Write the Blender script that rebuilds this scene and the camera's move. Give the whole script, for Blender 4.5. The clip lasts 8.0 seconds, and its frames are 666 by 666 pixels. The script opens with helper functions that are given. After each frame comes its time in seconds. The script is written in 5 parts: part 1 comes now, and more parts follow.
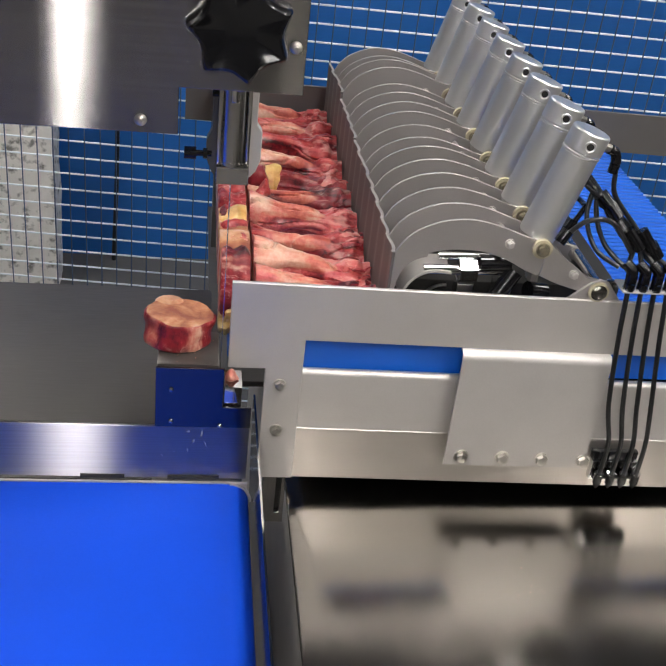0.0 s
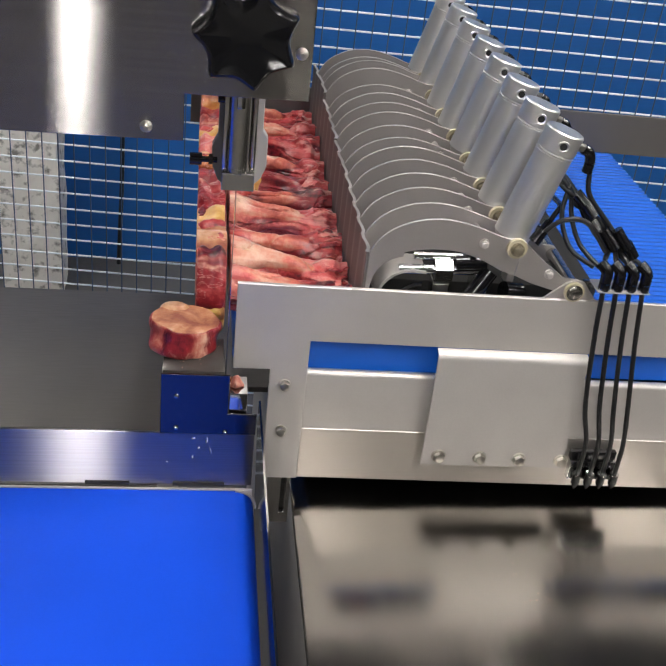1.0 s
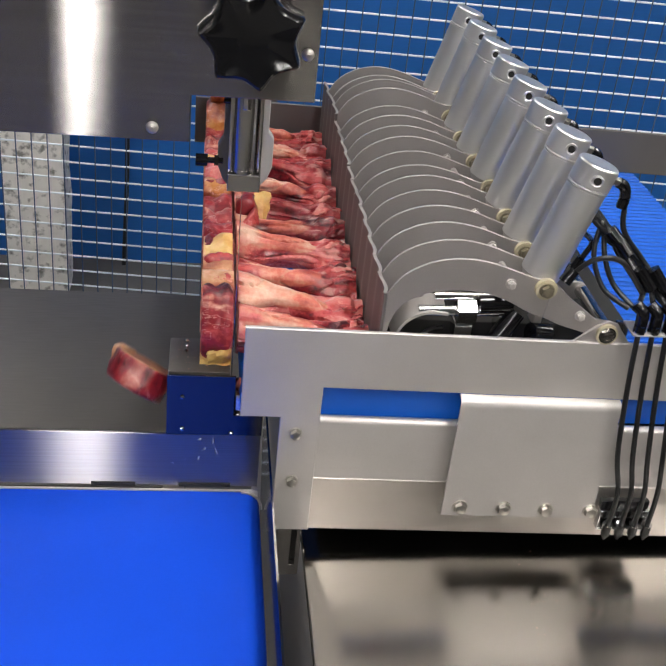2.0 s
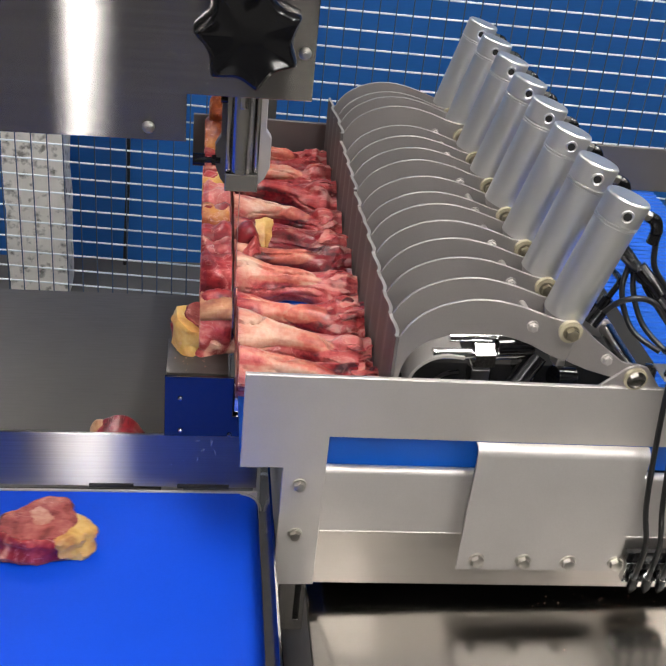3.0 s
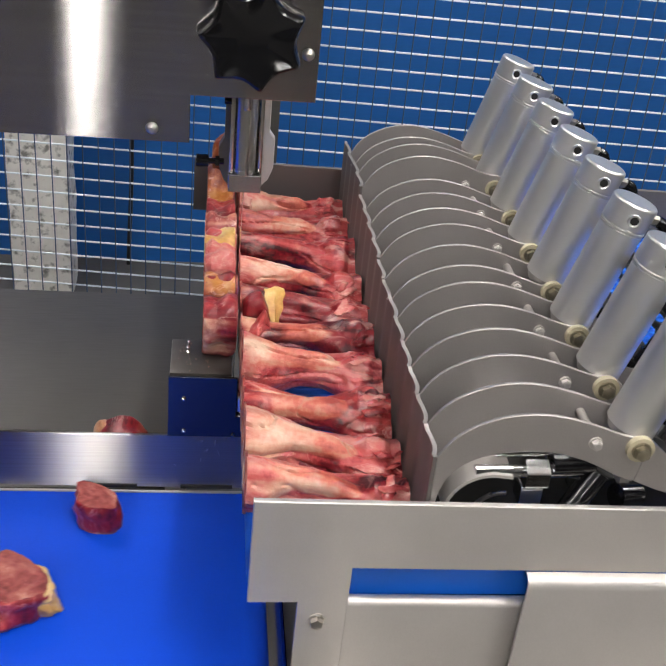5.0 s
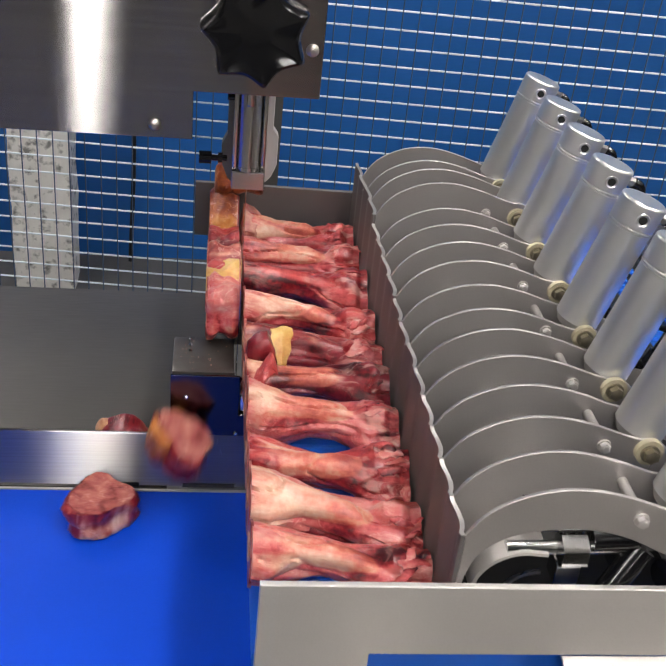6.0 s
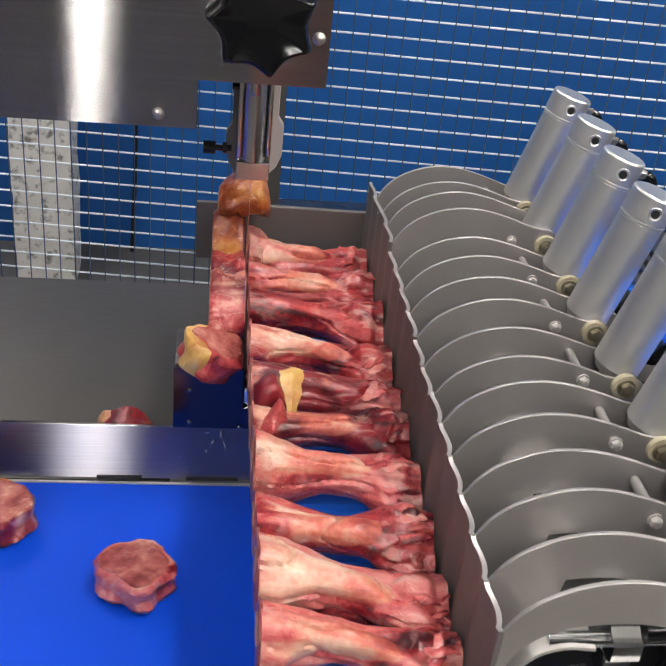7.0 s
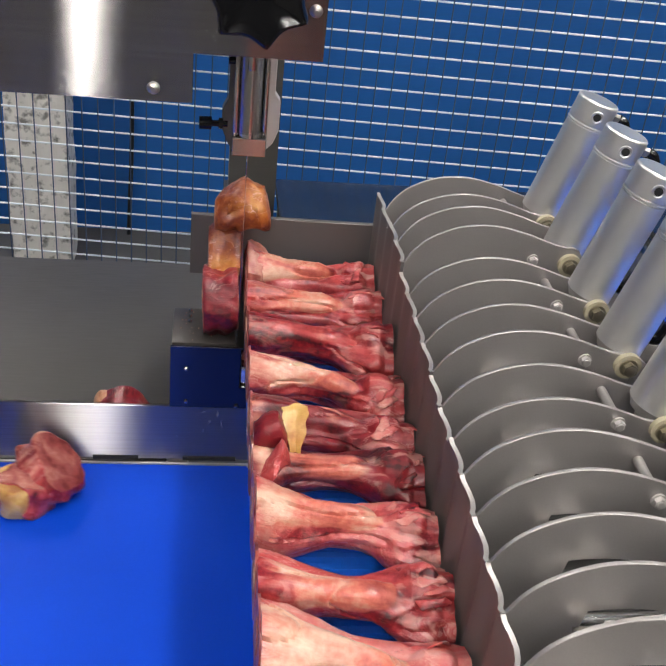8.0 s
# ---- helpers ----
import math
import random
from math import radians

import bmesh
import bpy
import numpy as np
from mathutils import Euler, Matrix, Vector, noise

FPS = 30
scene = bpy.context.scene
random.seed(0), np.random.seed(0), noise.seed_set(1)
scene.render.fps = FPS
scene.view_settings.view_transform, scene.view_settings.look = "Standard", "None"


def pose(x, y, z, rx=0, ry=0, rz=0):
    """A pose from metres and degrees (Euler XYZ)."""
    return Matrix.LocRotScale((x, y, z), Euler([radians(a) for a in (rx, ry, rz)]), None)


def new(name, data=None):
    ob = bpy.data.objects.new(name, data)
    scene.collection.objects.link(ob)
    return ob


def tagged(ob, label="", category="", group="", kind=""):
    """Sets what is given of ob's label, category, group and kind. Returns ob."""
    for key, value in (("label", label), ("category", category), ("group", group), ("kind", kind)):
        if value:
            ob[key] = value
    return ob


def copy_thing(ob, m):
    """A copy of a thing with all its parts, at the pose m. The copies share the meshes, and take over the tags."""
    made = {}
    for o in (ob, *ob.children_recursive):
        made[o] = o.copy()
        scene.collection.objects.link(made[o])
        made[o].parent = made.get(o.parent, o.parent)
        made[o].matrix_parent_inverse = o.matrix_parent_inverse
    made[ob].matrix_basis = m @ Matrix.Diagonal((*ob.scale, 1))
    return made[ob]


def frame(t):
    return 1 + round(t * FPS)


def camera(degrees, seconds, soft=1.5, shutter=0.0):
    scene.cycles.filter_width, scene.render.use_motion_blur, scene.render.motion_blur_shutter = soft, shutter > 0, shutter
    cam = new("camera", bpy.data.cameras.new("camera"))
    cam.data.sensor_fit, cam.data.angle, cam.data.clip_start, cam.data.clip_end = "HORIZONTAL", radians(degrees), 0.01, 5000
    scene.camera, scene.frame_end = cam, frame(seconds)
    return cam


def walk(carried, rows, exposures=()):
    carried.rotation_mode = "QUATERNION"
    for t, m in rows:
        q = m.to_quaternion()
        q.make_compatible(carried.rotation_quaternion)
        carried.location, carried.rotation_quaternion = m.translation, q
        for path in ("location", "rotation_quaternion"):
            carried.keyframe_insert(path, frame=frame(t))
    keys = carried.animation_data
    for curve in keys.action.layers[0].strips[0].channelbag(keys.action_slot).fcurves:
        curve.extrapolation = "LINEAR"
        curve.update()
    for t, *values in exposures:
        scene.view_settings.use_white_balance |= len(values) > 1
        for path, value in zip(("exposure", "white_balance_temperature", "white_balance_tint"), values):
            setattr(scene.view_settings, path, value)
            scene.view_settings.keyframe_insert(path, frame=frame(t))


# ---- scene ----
cam = camera(36.0, 8.0, soft=1.6, shutter=0.4)
walk(cam, [
    (0.0, pose(-0.0392, -0.8990, 0.5859, 59.056, -5.943, -5.931)),
    (0.5, pose(-0.0379, -0.8969, 0.5880, 59.115, -5.843, -5.828)),
    (1.0, pose(-0.0399, -0.8938, 0.5869, 59.190, -5.831, -5.693)),
    (1.5, pose(-0.0428, -0.8944, 0.5873, 59.215, -5.769, -5.566)),
    (3.0, pose(-0.0364, -0.8867, 0.5849, 59.142, -5.461, -5.431)),
    (3.5, pose(-0.0382, -0.8854, 0.5848, 59.094, -5.462, -5.397)),
    (4.0, pose(-0.0376, -0.8858, 0.5854, 59.080, -5.433, -5.384)),
    (4.5, pose(-0.0362, -0.8880, 0.5870, 59.098, -5.371, -5.328)),
    (6.0, pose(-0.0372, -0.8801, 0.5836, 58.915, -5.448, -5.102)),
    (6.5, pose(-0.0373, -0.8748, 0.5816, 58.619, -5.455, -5.034)),
    (7.0, pose(-0.0399, -0.8699, 0.5796, 58.362, -5.550, -4.978)),
    (7.5, pose(-0.0404, -0.8660, 0.5769, 58.014, -5.592, -5.039)),
    (8.0, pose(-0.0387, -0.8667, 0.5700, 57.546, -5.567, -5.124)),
], exposures=[(0.0, 0.0), (8.0, 0.0)])

# ---- light ----
world = bpy.data.worlds.new("world")
scene.world = world
world.use_nodes = True
world.node_tree.nodes["Background"].inputs[0].default_value = (0.9, 0.95, 1.0, 1)
world.node_tree.nodes["Background"].inputs[1].default_value = 0.1
LAMP_GLOW = 66.0


# ---- materials ----
def material(name, color, rough=0.5, metal=0.0, grain=None, bump=0.0, stretch=(1, 1, 1), var=0.0, rough_var=0.0,
             coat=0.0, second=None, blotch=12.0, space="Object", spec=0.5, relief=0.001):
    """A surface with fine grain and larger blotches; second: the colour the blotches lean to."""
    m = bpy.data.materials.new(name)
    m.use_nodes = True
    nt = m.node_tree
    b = nt.nodes["Principled BSDF"]
    b.inputs["Base Color"].default_value = (*color, 1)
    b.inputs["Roughness"].default_value = rough
    b.inputs["Metallic"].default_value = metal
    b.inputs["Coat Weight"].default_value = coat
    b.inputs["Coat Roughness"].default_value = 0.12
    b.inputs["Specular IOR Level"].default_value = spec
    tc = nt.nodes.new("ShaderNodeTexCoord")
    mp = nt.nodes.new("ShaderNodeMapping")
    mp.inputs["Scale"].default_value = stretch
    nt.links.new(tc.outputs[space], mp.inputs[0])
    big = nt.nodes.new("ShaderNodeTexNoise")
    big.inputs["Scale"].default_value = blotch
    big.inputs["Detail"].default_value = 4
    nt.links.new(tc.outputs[space], big.inputs[0])
    fine = nt.nodes.new("ShaderNodeTexNoise")
    fine.inputs["Scale"].default_value = grain or 300
    fine.inputs["Detail"].default_value = 3
    nt.links.new(mp.outputs[0], fine.inputs[0])
    if var or second:
        mix = nt.nodes.new("ShaderNodeMix")
        mix.data_type = "RGBA"
        c2 = second or tuple(c * (1 - var) for c in color)
        mix.inputs[6].default_value, mix.inputs[7].default_value = (*color, 1), (*c2, 1)
        add = nt.nodes.new("ShaderNodeMath")
        add.operation = "MULTIPLY_ADD"
        add.inputs[1].default_value = 0.45
        nt.links.new(fine.outputs[0], add.inputs[0])
        ramp = nt.nodes.new("ShaderNodeMapRange")
        ramp.inputs[1].default_value, ramp.inputs[2].default_value = 0.35, 0.65
        ramp.inputs[4].default_value = 0.6
        nt.links.new(big.outputs[0], ramp.inputs[0])
        nt.links.new(ramp.outputs[0], add.inputs[2])
        nt.links.new(add.outputs[0], mix.inputs[0])
        nt.links.new(mix.outputs[2], b.inputs["Base Color"])
    if rough_var:
        rr = nt.nodes.new("ShaderNodeMapRange")
        rr.inputs[1].default_value, rr.inputs[2].default_value = 0.3, 0.7
        rr.inputs[3].default_value, rr.inputs[4].default_value = max(0.03, rough - rough_var), rough + rough_var
        nt.links.new(fine.outputs[0], rr.inputs[0])
        nt.links.new(rr.outputs[0], b.inputs["Roughness"])
    if bump:
        bp = nt.nodes.new("ShaderNodeBump")
        bp.inputs["Strength"].default_value = bump
        bp.inputs["Distance"].default_value = relief
        nt.links.new(fine.outputs[0], bp.inputs["Height"])
        nt.links.new(bp.outputs[0], b.inputs["Normal"])
    return m


def flesh(name, stops, fibre=(9, 55, 55), blotch=14.0, rough=0.36, bump=0.3, bone=False):
    """Wet meat: streaks along the muscle over larger patches, through a colour ramp."""
    m = bpy.data.materials.new(name)
    m.use_nodes = True
    nt = m.node_tree
    b = nt.nodes["Principled BSDF"]
    tc = nt.nodes.new("ShaderNodeTexCoord")
    info = nt.nodes.new("ShaderNodeObjectInfo")
    shift = nt.nodes.new("ShaderNodeVectorMath")
    shift.operation = "ADD"
    mul = nt.nodes.new("ShaderNodeMath")
    mul.operation = "MULTIPLY"
    mul.inputs[1].default_value = 7.0
    nt.links.new(info.outputs["Random"], mul.inputs[0])
    nt.links.new(tc.outputs["Object"], shift.inputs[0])
    nt.links.new(mul.outputs[0], shift.inputs[1])
    mp = nt.nodes.new("ShaderNodeMapping")
    mp.inputs["Scale"].default_value = fibre
    nt.links.new(shift.outputs[0], mp.inputs[0])
    streak = nt.nodes.new("ShaderNodeTexNoise")
    streak.inputs["Scale"].default_value, streak.inputs["Detail"].default_value, streak.inputs["Distortion"].default_value = 1.0, 5, 0.8
    nt.links.new(mp.outputs[0], streak.inputs[0])
    big = nt.nodes.new("ShaderNodeTexNoise")
    big.inputs["Scale"].default_value, big.inputs["Detail"].default_value, big.inputs["Distortion"].default_value = blotch, 3, 0.6
    nt.links.new(shift.outputs[0], big.inputs[0])
    mix = nt.nodes.new("ShaderNodeMath")
    mix.operation = "MULTIPLY_ADD"
    mix.inputs[1].default_value = 0.5
    half = nt.nodes.new("ShaderNodeMath")
    half.operation = "MULTIPLY"
    half.inputs[1].default_value = 0.5
    nt.links.new(streak.outputs[0], mix.inputs[0])
    nt.links.new(big.outputs[0], half.inputs[0])
    nt.links.new(half.outputs[0], mix.inputs[2])
    ramp = nt.nodes.new("ShaderNodeValToRGB")
    e = ramp.color_ramp.elements
    while len(e) < len(stops):
        e.new(0.5)
    for el, (p, c) in zip(e, stops):
        el.position, el.color = p, (*c, 1)
    fac = mix.outputs[0]
    fine = nt.nodes.new("ShaderNodeTexNoise")
    fine.inputs["Scale"].default_value, fine.inputs["Detail"].default_value = 210.0, 4
    nt.links.new(shift.outputs[0], fine.inputs[0])
    mottle = nt.nodes.new("ShaderNodeMath")
    mottle.operation = "MULTIPLY_ADD"
    mottle.inputs[1].default_value = 0.20
    nt.links.new(fine.outputs[0], mottle.inputs[0])
    less = nt.nodes.new("ShaderNodeMath")
    less.operation = "SUBTRACT"
    less.inputs[1].default_value = 0.10
    nt.links.new(fac, less.inputs[0])
    nt.links.new(less.outputs[0], mottle.inputs[2])
    nt.links.new(mottle.outputs[0], ramp.inputs[0])
    mp4 = nt.nodes.new("ShaderNodeMapping")
    mp4.inputs["Scale"].default_value = (26, 62, 62)
    mp4.inputs["Rotation"].default_value = (0, 0, 0.35)
    nt.links.new(shift.outputs[0], mp4.inputs[0])
    skin = nt.nodes.new("ShaderNodeTexNoise")
    skin.inputs["Scale"].default_value, skin.inputs["Detail"].default_value, skin.inputs["Distortion"].default_value = 1.0, 7, 1.2
    nt.links.new(mp4.outputs[0], skin.inputs[0])
    mid = nt.nodes.new("ShaderNodeMath")
    mid.operation = "SUBTRACT"
    mid.inputs[1].default_value = 0.5
    nt.links.new(skin.outputs[0], mid.inputs[0])
    absd = nt.nodes.new("ShaderNodeMath")
    absd.operation = "ABSOLUTE"
    nt.links.new(mid.outputs[0], absd.inputs[0])
    vein = nt.nodes.new("ShaderNodeMapRange")
    vein.inputs[1].default_value, vein.inputs[2].default_value = 0.002, 0.017
    vein.inputs[3].default_value, vein.inputs[4].default_value = 0.55, 0.0
    nt.links.new(absd.outputs[0], vein.inputs[0])
    where = nt.nodes.new("ShaderNodeMapRange")
    where.inputs[1].default_value, where.inputs[2].default_value = 0.46, 0.60
    nt.links.new(big.outputs[0], where.inputs[0])
    share2 = nt.nodes.new("ShaderNodeMath")
    share2.operation = "MULTIPLY"
    nt.links.new(vein.outputs[0], share2.inputs[0])
    nt.links.new(where.outputs[0], share2.inputs[1])
    veil = share2.outputs[0]
    if bone:
        sinew = nt.nodes.new("ShaderNodeAttribute")
        sinew.attribute_name = "sinew"
        film = nt.nodes.new("ShaderNodeMapRange")
        film.inputs[1].default_value, film.inputs[2].default_value, film.inputs[4].default_value = 0.52, 0.60, 0.60
        nt.links.new(skin.outputs[0], film.inputs[0])
        over = nt.nodes.new("ShaderNodeMath")
        over.operation = "MULTIPLY_ADD"
        nt.links.new(film.outputs[0], over.inputs[0])
        nt.links.new(sinew.outputs["Fac"], over.inputs[1])
        nt.links.new(share2.outputs[0], over.inputs[2])
        over.use_clamp = True
        veil = over.outputs[0]
    lines = nt.nodes.new("ShaderNodeMix")
    lines.data_type = "RGBA"
    lines.inputs[7].default_value = (0.72, 0.40, 0.35, 1)
    nt.links.new(veil, lines.inputs[0])
    nt.links.new(ramp.outputs[0], lines.inputs[6])
    tissue = lines.outputs[2]
    if bone:
        # bared bone and sinew, where the body's own tissue value says so
        attr = nt.nodes.new("ShaderNodeAttribute")
        attr.attribute_name = "tissue"
        fray = nt.nodes.new("ShaderNodeMath")
        fray.operation = "MULTIPLY_ADD"
        fray.inputs[1].default_value = 2.4
        fray.inputs[2].default_value = -1.2
        nt.links.new(mix.outputs[0], fray.inputs[0])
        total = nt.nodes.new("ShaderNodeMath")
        total.operation = "ADD"
        nt.links.new(attr.outputs["Fac"], total.inputs[0])
        nt.links.new(fray.outputs[0], total.inputs[1])
        edge = nt.nodes.new("ShaderNodeMapRange")
        edge.interpolation_type = "SMOOTHSTEP"
        edge.inputs[1].default_value, edge.inputs[2].default_value = 0.34, 0.74
        edge.inputs[4].default_value = 0.90
        nt.links.new(total.outputs[0], edge.inputs[0])
        pale = nt.nodes.new("ShaderNodeValToRGB")
        pe = pale.color_ramp.elements
        pe.new(0.5), pe.new(0.5)
        for el, (p, c) in zip(pe, ((0.36, (0.34, 0.05, 0.045)), (0.47, (0.58, 0.16, 0.11)), (0.54, (0.61, 0.31, 0.22)), (0.64, (0.70, 0.47, 0.35)))):
            el.position, el.color = p, (*c, 1)
        nt.links.new(mottle.outputs[0], pale.inputs[0])
        both = nt.nodes.new("ShaderNodeMix")
        both.data_type = "RGBA"
        nt.links.new(edge.outputs[0], both.inputs[0])
        nt.links.new(tissue, both.inputs[6])
        nt.links.new(pale.outputs[0], both.inputs[7])
        tissue = both.outputs[2]
    nt.links.new(tissue, b.inputs["Base Color"])
    b.inputs["Roughness"].default_value = rough
    b.inputs["Coat Weight"].default_value = 0.30
    b.inputs["Coat Roughness"].default_value = 0.10
    b.inputs["Specular IOR Level"].default_value = 0.35
    b.inputs["Subsurface Weight"].default_value = 0.12
    b.inputs["Subsurface Radius"].default_value = (0.006, 0.002, 0.001)
    bp = nt.nodes.new("ShaderNodeBump")
    bp.inputs["Strength"].default_value, bp.inputs["Distance"].default_value = bump, 0.0035
    nt.links.new(mix.outputs[0], bp.inputs["Height"])
    mp2 = nt.nodes.new("ShaderNodeMapping")
    mp2.inputs["Scale"].default_value = (70, 260, 260)
    nt.links.new(shift.outputs[0], mp2.inputs[0])
    thread = nt.nodes.new("ShaderNodeTexNoise")
    thread.inputs["Scale"].default_value, thread.inputs["Detail"].default_value, thread.inputs["Distortion"].default_value = 1.0, 4, 1.5
    nt.links.new(mp2.outputs[0], thread.inputs[0])
    bp2 = nt.nodes.new("ShaderNodeBump")
    bp2.inputs["Strength"].default_value, bp2.inputs["Distance"].default_value = 0.45, 0.0010
    nt.links.new(thread.outputs[0], bp2.inputs["Height"])
    nt.links.new(bp.outputs[0], bp2.inputs["Normal"])
    nt.links.new(bp2.outputs[0], b.inputs["Normal"])
    bp3 = nt.nodes.new("ShaderNodeBump")
    bp3.inputs["Strength"].default_value, bp3.inputs["Distance"].default_value = 0.55, 0.0012
    nt.links.new(thread.outputs[0], bp3.inputs["Height"])
    nt.links.new(bp3.outputs[0], b.inputs["Coat Normal"])
    return m


def glow(name, color, strength):
    m = bpy.data.materials.new(name)
    m.use_nodes = True
    b = m.node_tree.nodes["Principled BSDF"]
    b.inputs["Base Color"].default_value = (*color, 1)
    b.inputs["Emission Color"].default_value = (*color, 1)
    b.inputs["Emission Strength"].default_value = strength
    return m


M_BRUSHED = material("brushed_steel", (0.64, 0.615, 0.595), 0.2, 1.0, 1300, 0.0, (0.004, 0.1, 1), var=0.85, blotch=0.6)
M_STRIP = material("brushed_strip_steel", (0.62, 0.60, 0.585), 0.3, 1.0, 1300, 0.0, (0.004, 0.1, 1), var=0.6, blotch=0.6)
# Blasted steel like the front plate; its dark reflections are put into the colour.
M_REAR = material("shaded_rear_steel", (0.165, 0.155, 0.15), 0.50, 0.5, 700, 0.03, var=0.12)
# Finger steel again, its colour darkened for the shaded side facing the meat.
M_FLANGE = material("shaded_flange_steel", (0.18, 0.165, 0.16), 0.52, 0.5, 700, 0.03, var=0.15)
M_STAIN = material("stained_box_steel", (0.085, 0.072, 0.066), 0.30, 0.6, 200, 0.03, second=(0.11, 0.105, 0.10), blotch=60.0)
M_SATIN = material("blasted_steel", (0.635, 0.602, 0.580), 0.46, 0.65, 700, 0.05, (1, 1, 1), 0.10, 0.06)
M_DECK = material("worn_deck_steel", (0.25, 0.235, 0.215), 0.19, 1.0, 16, 1.0, (1, 0.30, 1), 0.10, 0.03, blotch=4.0, relief=0.0016)
M_RAIL = material("bright_rail_steel", (0.66, 0.615, 0.575), 0.34, 0.9, 60, 0.6, (0.05, 1, 1), 0.10, 0.03, blotch=5.0, relief=0.0002)
M_TABLE = material("dark_table_steel", (0.15, 0.142, 0.135), 0.50, 0.7, 500, 0.02, (0.05, 1, 1), 0.15, 0.05, blotch=6.0)
M_POLISH = material("polished_steel", (0.60, 0.60, 0.60), 0.10, 1.0, 400, 0.02, (1, 1, 1), 0.08, 0.04)
M_ALU = material("anodised_aluminium", (0.90, 0.89, 0.87), 0.34, 0.88, 60, 0.0, (1, 1, 1), 0.06)
M_POST = material("dull_guide_steel", (0.56, 0.54, 0.51), 0.20, 1.0, 300, 0.01, (1, 1, 0.1), 0.15)
M_COVER = material("dark_polished_cover", (0.12, 0.12, 0.135), 0.14, 1.0, 300, 0.02, var=0.15)
M_ZINC = material("zinc_plated", (0.66, 0.63, 0.58), 0.28, 1.0, 500, 0.03, var=0.2)
M_FINGER = material("finger_steel", (0.475, 0.445, 0.430), 0.45, 0.75, 700, 0.05, var=0.12, rough_var=0.05)
M_DULL = material("dull_brassy_bolt", (0.34, 0.30, 0.22), 0.40, 0.8, 400, 0.05, var=0.3)
M_WORN = material("worn_bright_edge", (0.46, 0.445, 0.43), 0.45, 0.6, 500, 0.03, var=0.15)
M_NYLON = material("cream_nylon", (0.55, 0.49, 0.34), 0.45, 0, 300, var=0.25)
M_BLACK = material("black_plastic", (0.006, 0.006, 0.007), 0.14, 0, 200, 0.02, var=0.3)
M_RUBBER = material("black_hose", (0.010, 0.010, 0.011), 0.35, 0, 300, 0.05, var=0.3)
# Near-black colour standing in for the shade in gaps, holes and undersides.
M_DARK = material("recess_shade", (0.03, 0.029, 0.028), 0.6, 0.3, 60, var=0.4)
M_BLUE = material("blue_belt", (0.003, 0.068, 0.66), 0.46, 0, 500, 0.04, (1, 1, 1), 0.12, 0.06, blotch=9.0, spec=0.20)
M_BLUE2 = material("blue_feed_belt", (0.007, 0.13, 0.66), 0.45, 0, 500, 0.05, (1, 1, 1), 0.2, 0.05)
M_WALL = material("blue_wall_panel", (0.016, 0.145, 0.50), 0.45, 0, 40, 0.03, var=0.15, blotch=1.5)
M_FLOOR = material("grey_concrete", (0.17, 0.162, 0.152), 0.6, 0, 120, 0.2, var=0.3, blotch=2.5)
M_PAINT = material("off_white_paint", (0.20, 0.195, 0.185), 0.7, 0, 80, 0.05, var=0.08, blotch=1.0)
M_GREY = material("dark_grey_paint", (0.09, 0.088, 0.085), 0.6, 0, 80, 0.05, var=0.1, blotch=1.0)
M_STONE = material("white_speckled_stone", (0.95, 0.92, 0.88), 0.7, 0, 45, 0.5, (1, 1, 0.5), second=(0.80, 0.77, 0.73), blotch=20.0)


def brushed(m, rough, ratio):
    """Level grain: the gloss spreads upright and stays narrow across."""
    nt = m.node_tree
    gloss, level = nt.nodes.new("ShaderNodeBsdfAnisotropic"), nt.nodes.new("ShaderNodeCombineXYZ")
    gloss.distribution = "BECKMANN"
    gloss.inputs["Roughness"].default_value = rough
    gloss.inputs["Anisotropy"].default_value = ratio
    level.inputs[0].default_value = 1.0
    nt.links.new(level.outputs[0], gloss.inputs["Tangent"])
    nt.links.new(nt.nodes["Principled BSDF"].inputs["Base Color"].links[0].from_socket, gloss.inputs["Color"])
    nt.links.new(gloss.outputs[0], nt.nodes["Material Output"].inputs[0])


brushed(M_BRUSHED, 0.21, 0.85)
brushed(M_STRIP, 0.32, 0.80)


def flecked(m, scale, low, high, dark):
    """Small dark pits over the colour that a material has."""
    nt = m.node_tree
    base = nt.nodes["Principled BSDF"].inputs["Base Color"]
    was = base.links[0].from_socket
    tc, pit, cut, mix = [nt.nodes.new(k) for k in ("ShaderNodeTexCoord", "ShaderNodeTexNoise", "ShaderNodeMapRange", "ShaderNodeMix")]
    pit.inputs["Scale"].default_value, pit.inputs["Detail"].default_value = scale, 4
    cut.inputs[1].default_value, cut.inputs[2].default_value = low, high
    mix.data_type = "RGBA"
    mix.inputs[7].default_value = (*dark, 1)
    nt.links.new(tc.outputs["Object"], pit.inputs[0])
    nt.links.new(pit.outputs[0], cut.inputs[0])
    nt.links.new(cut.outputs[0], mix.inputs[0])
    nt.links.new(was, mix.inputs[6])
    nt.links.new(mix.outputs[2], base)


flecked(M_STONE, 42.0, 0.54, 0.70, (0.26, 0.25, 0.235))
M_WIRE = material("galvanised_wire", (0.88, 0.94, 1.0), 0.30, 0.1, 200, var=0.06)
# Same galvanised wire as the level ones, with shade put into the colour.
M_WIRE_SHADED = material("shaded_wire", (0.075, 0.11, 0.19), 0.5, 0.1, 200, var=0.2)
M_SMEAR = material("white_smear", (0.42, 0.42, 0.42), 0.5, 0, 300, var=0.15)
M_LAMP = glow("lamp_diffuser", (1.0, 0.97, 0.93), LAMP_GLOW)
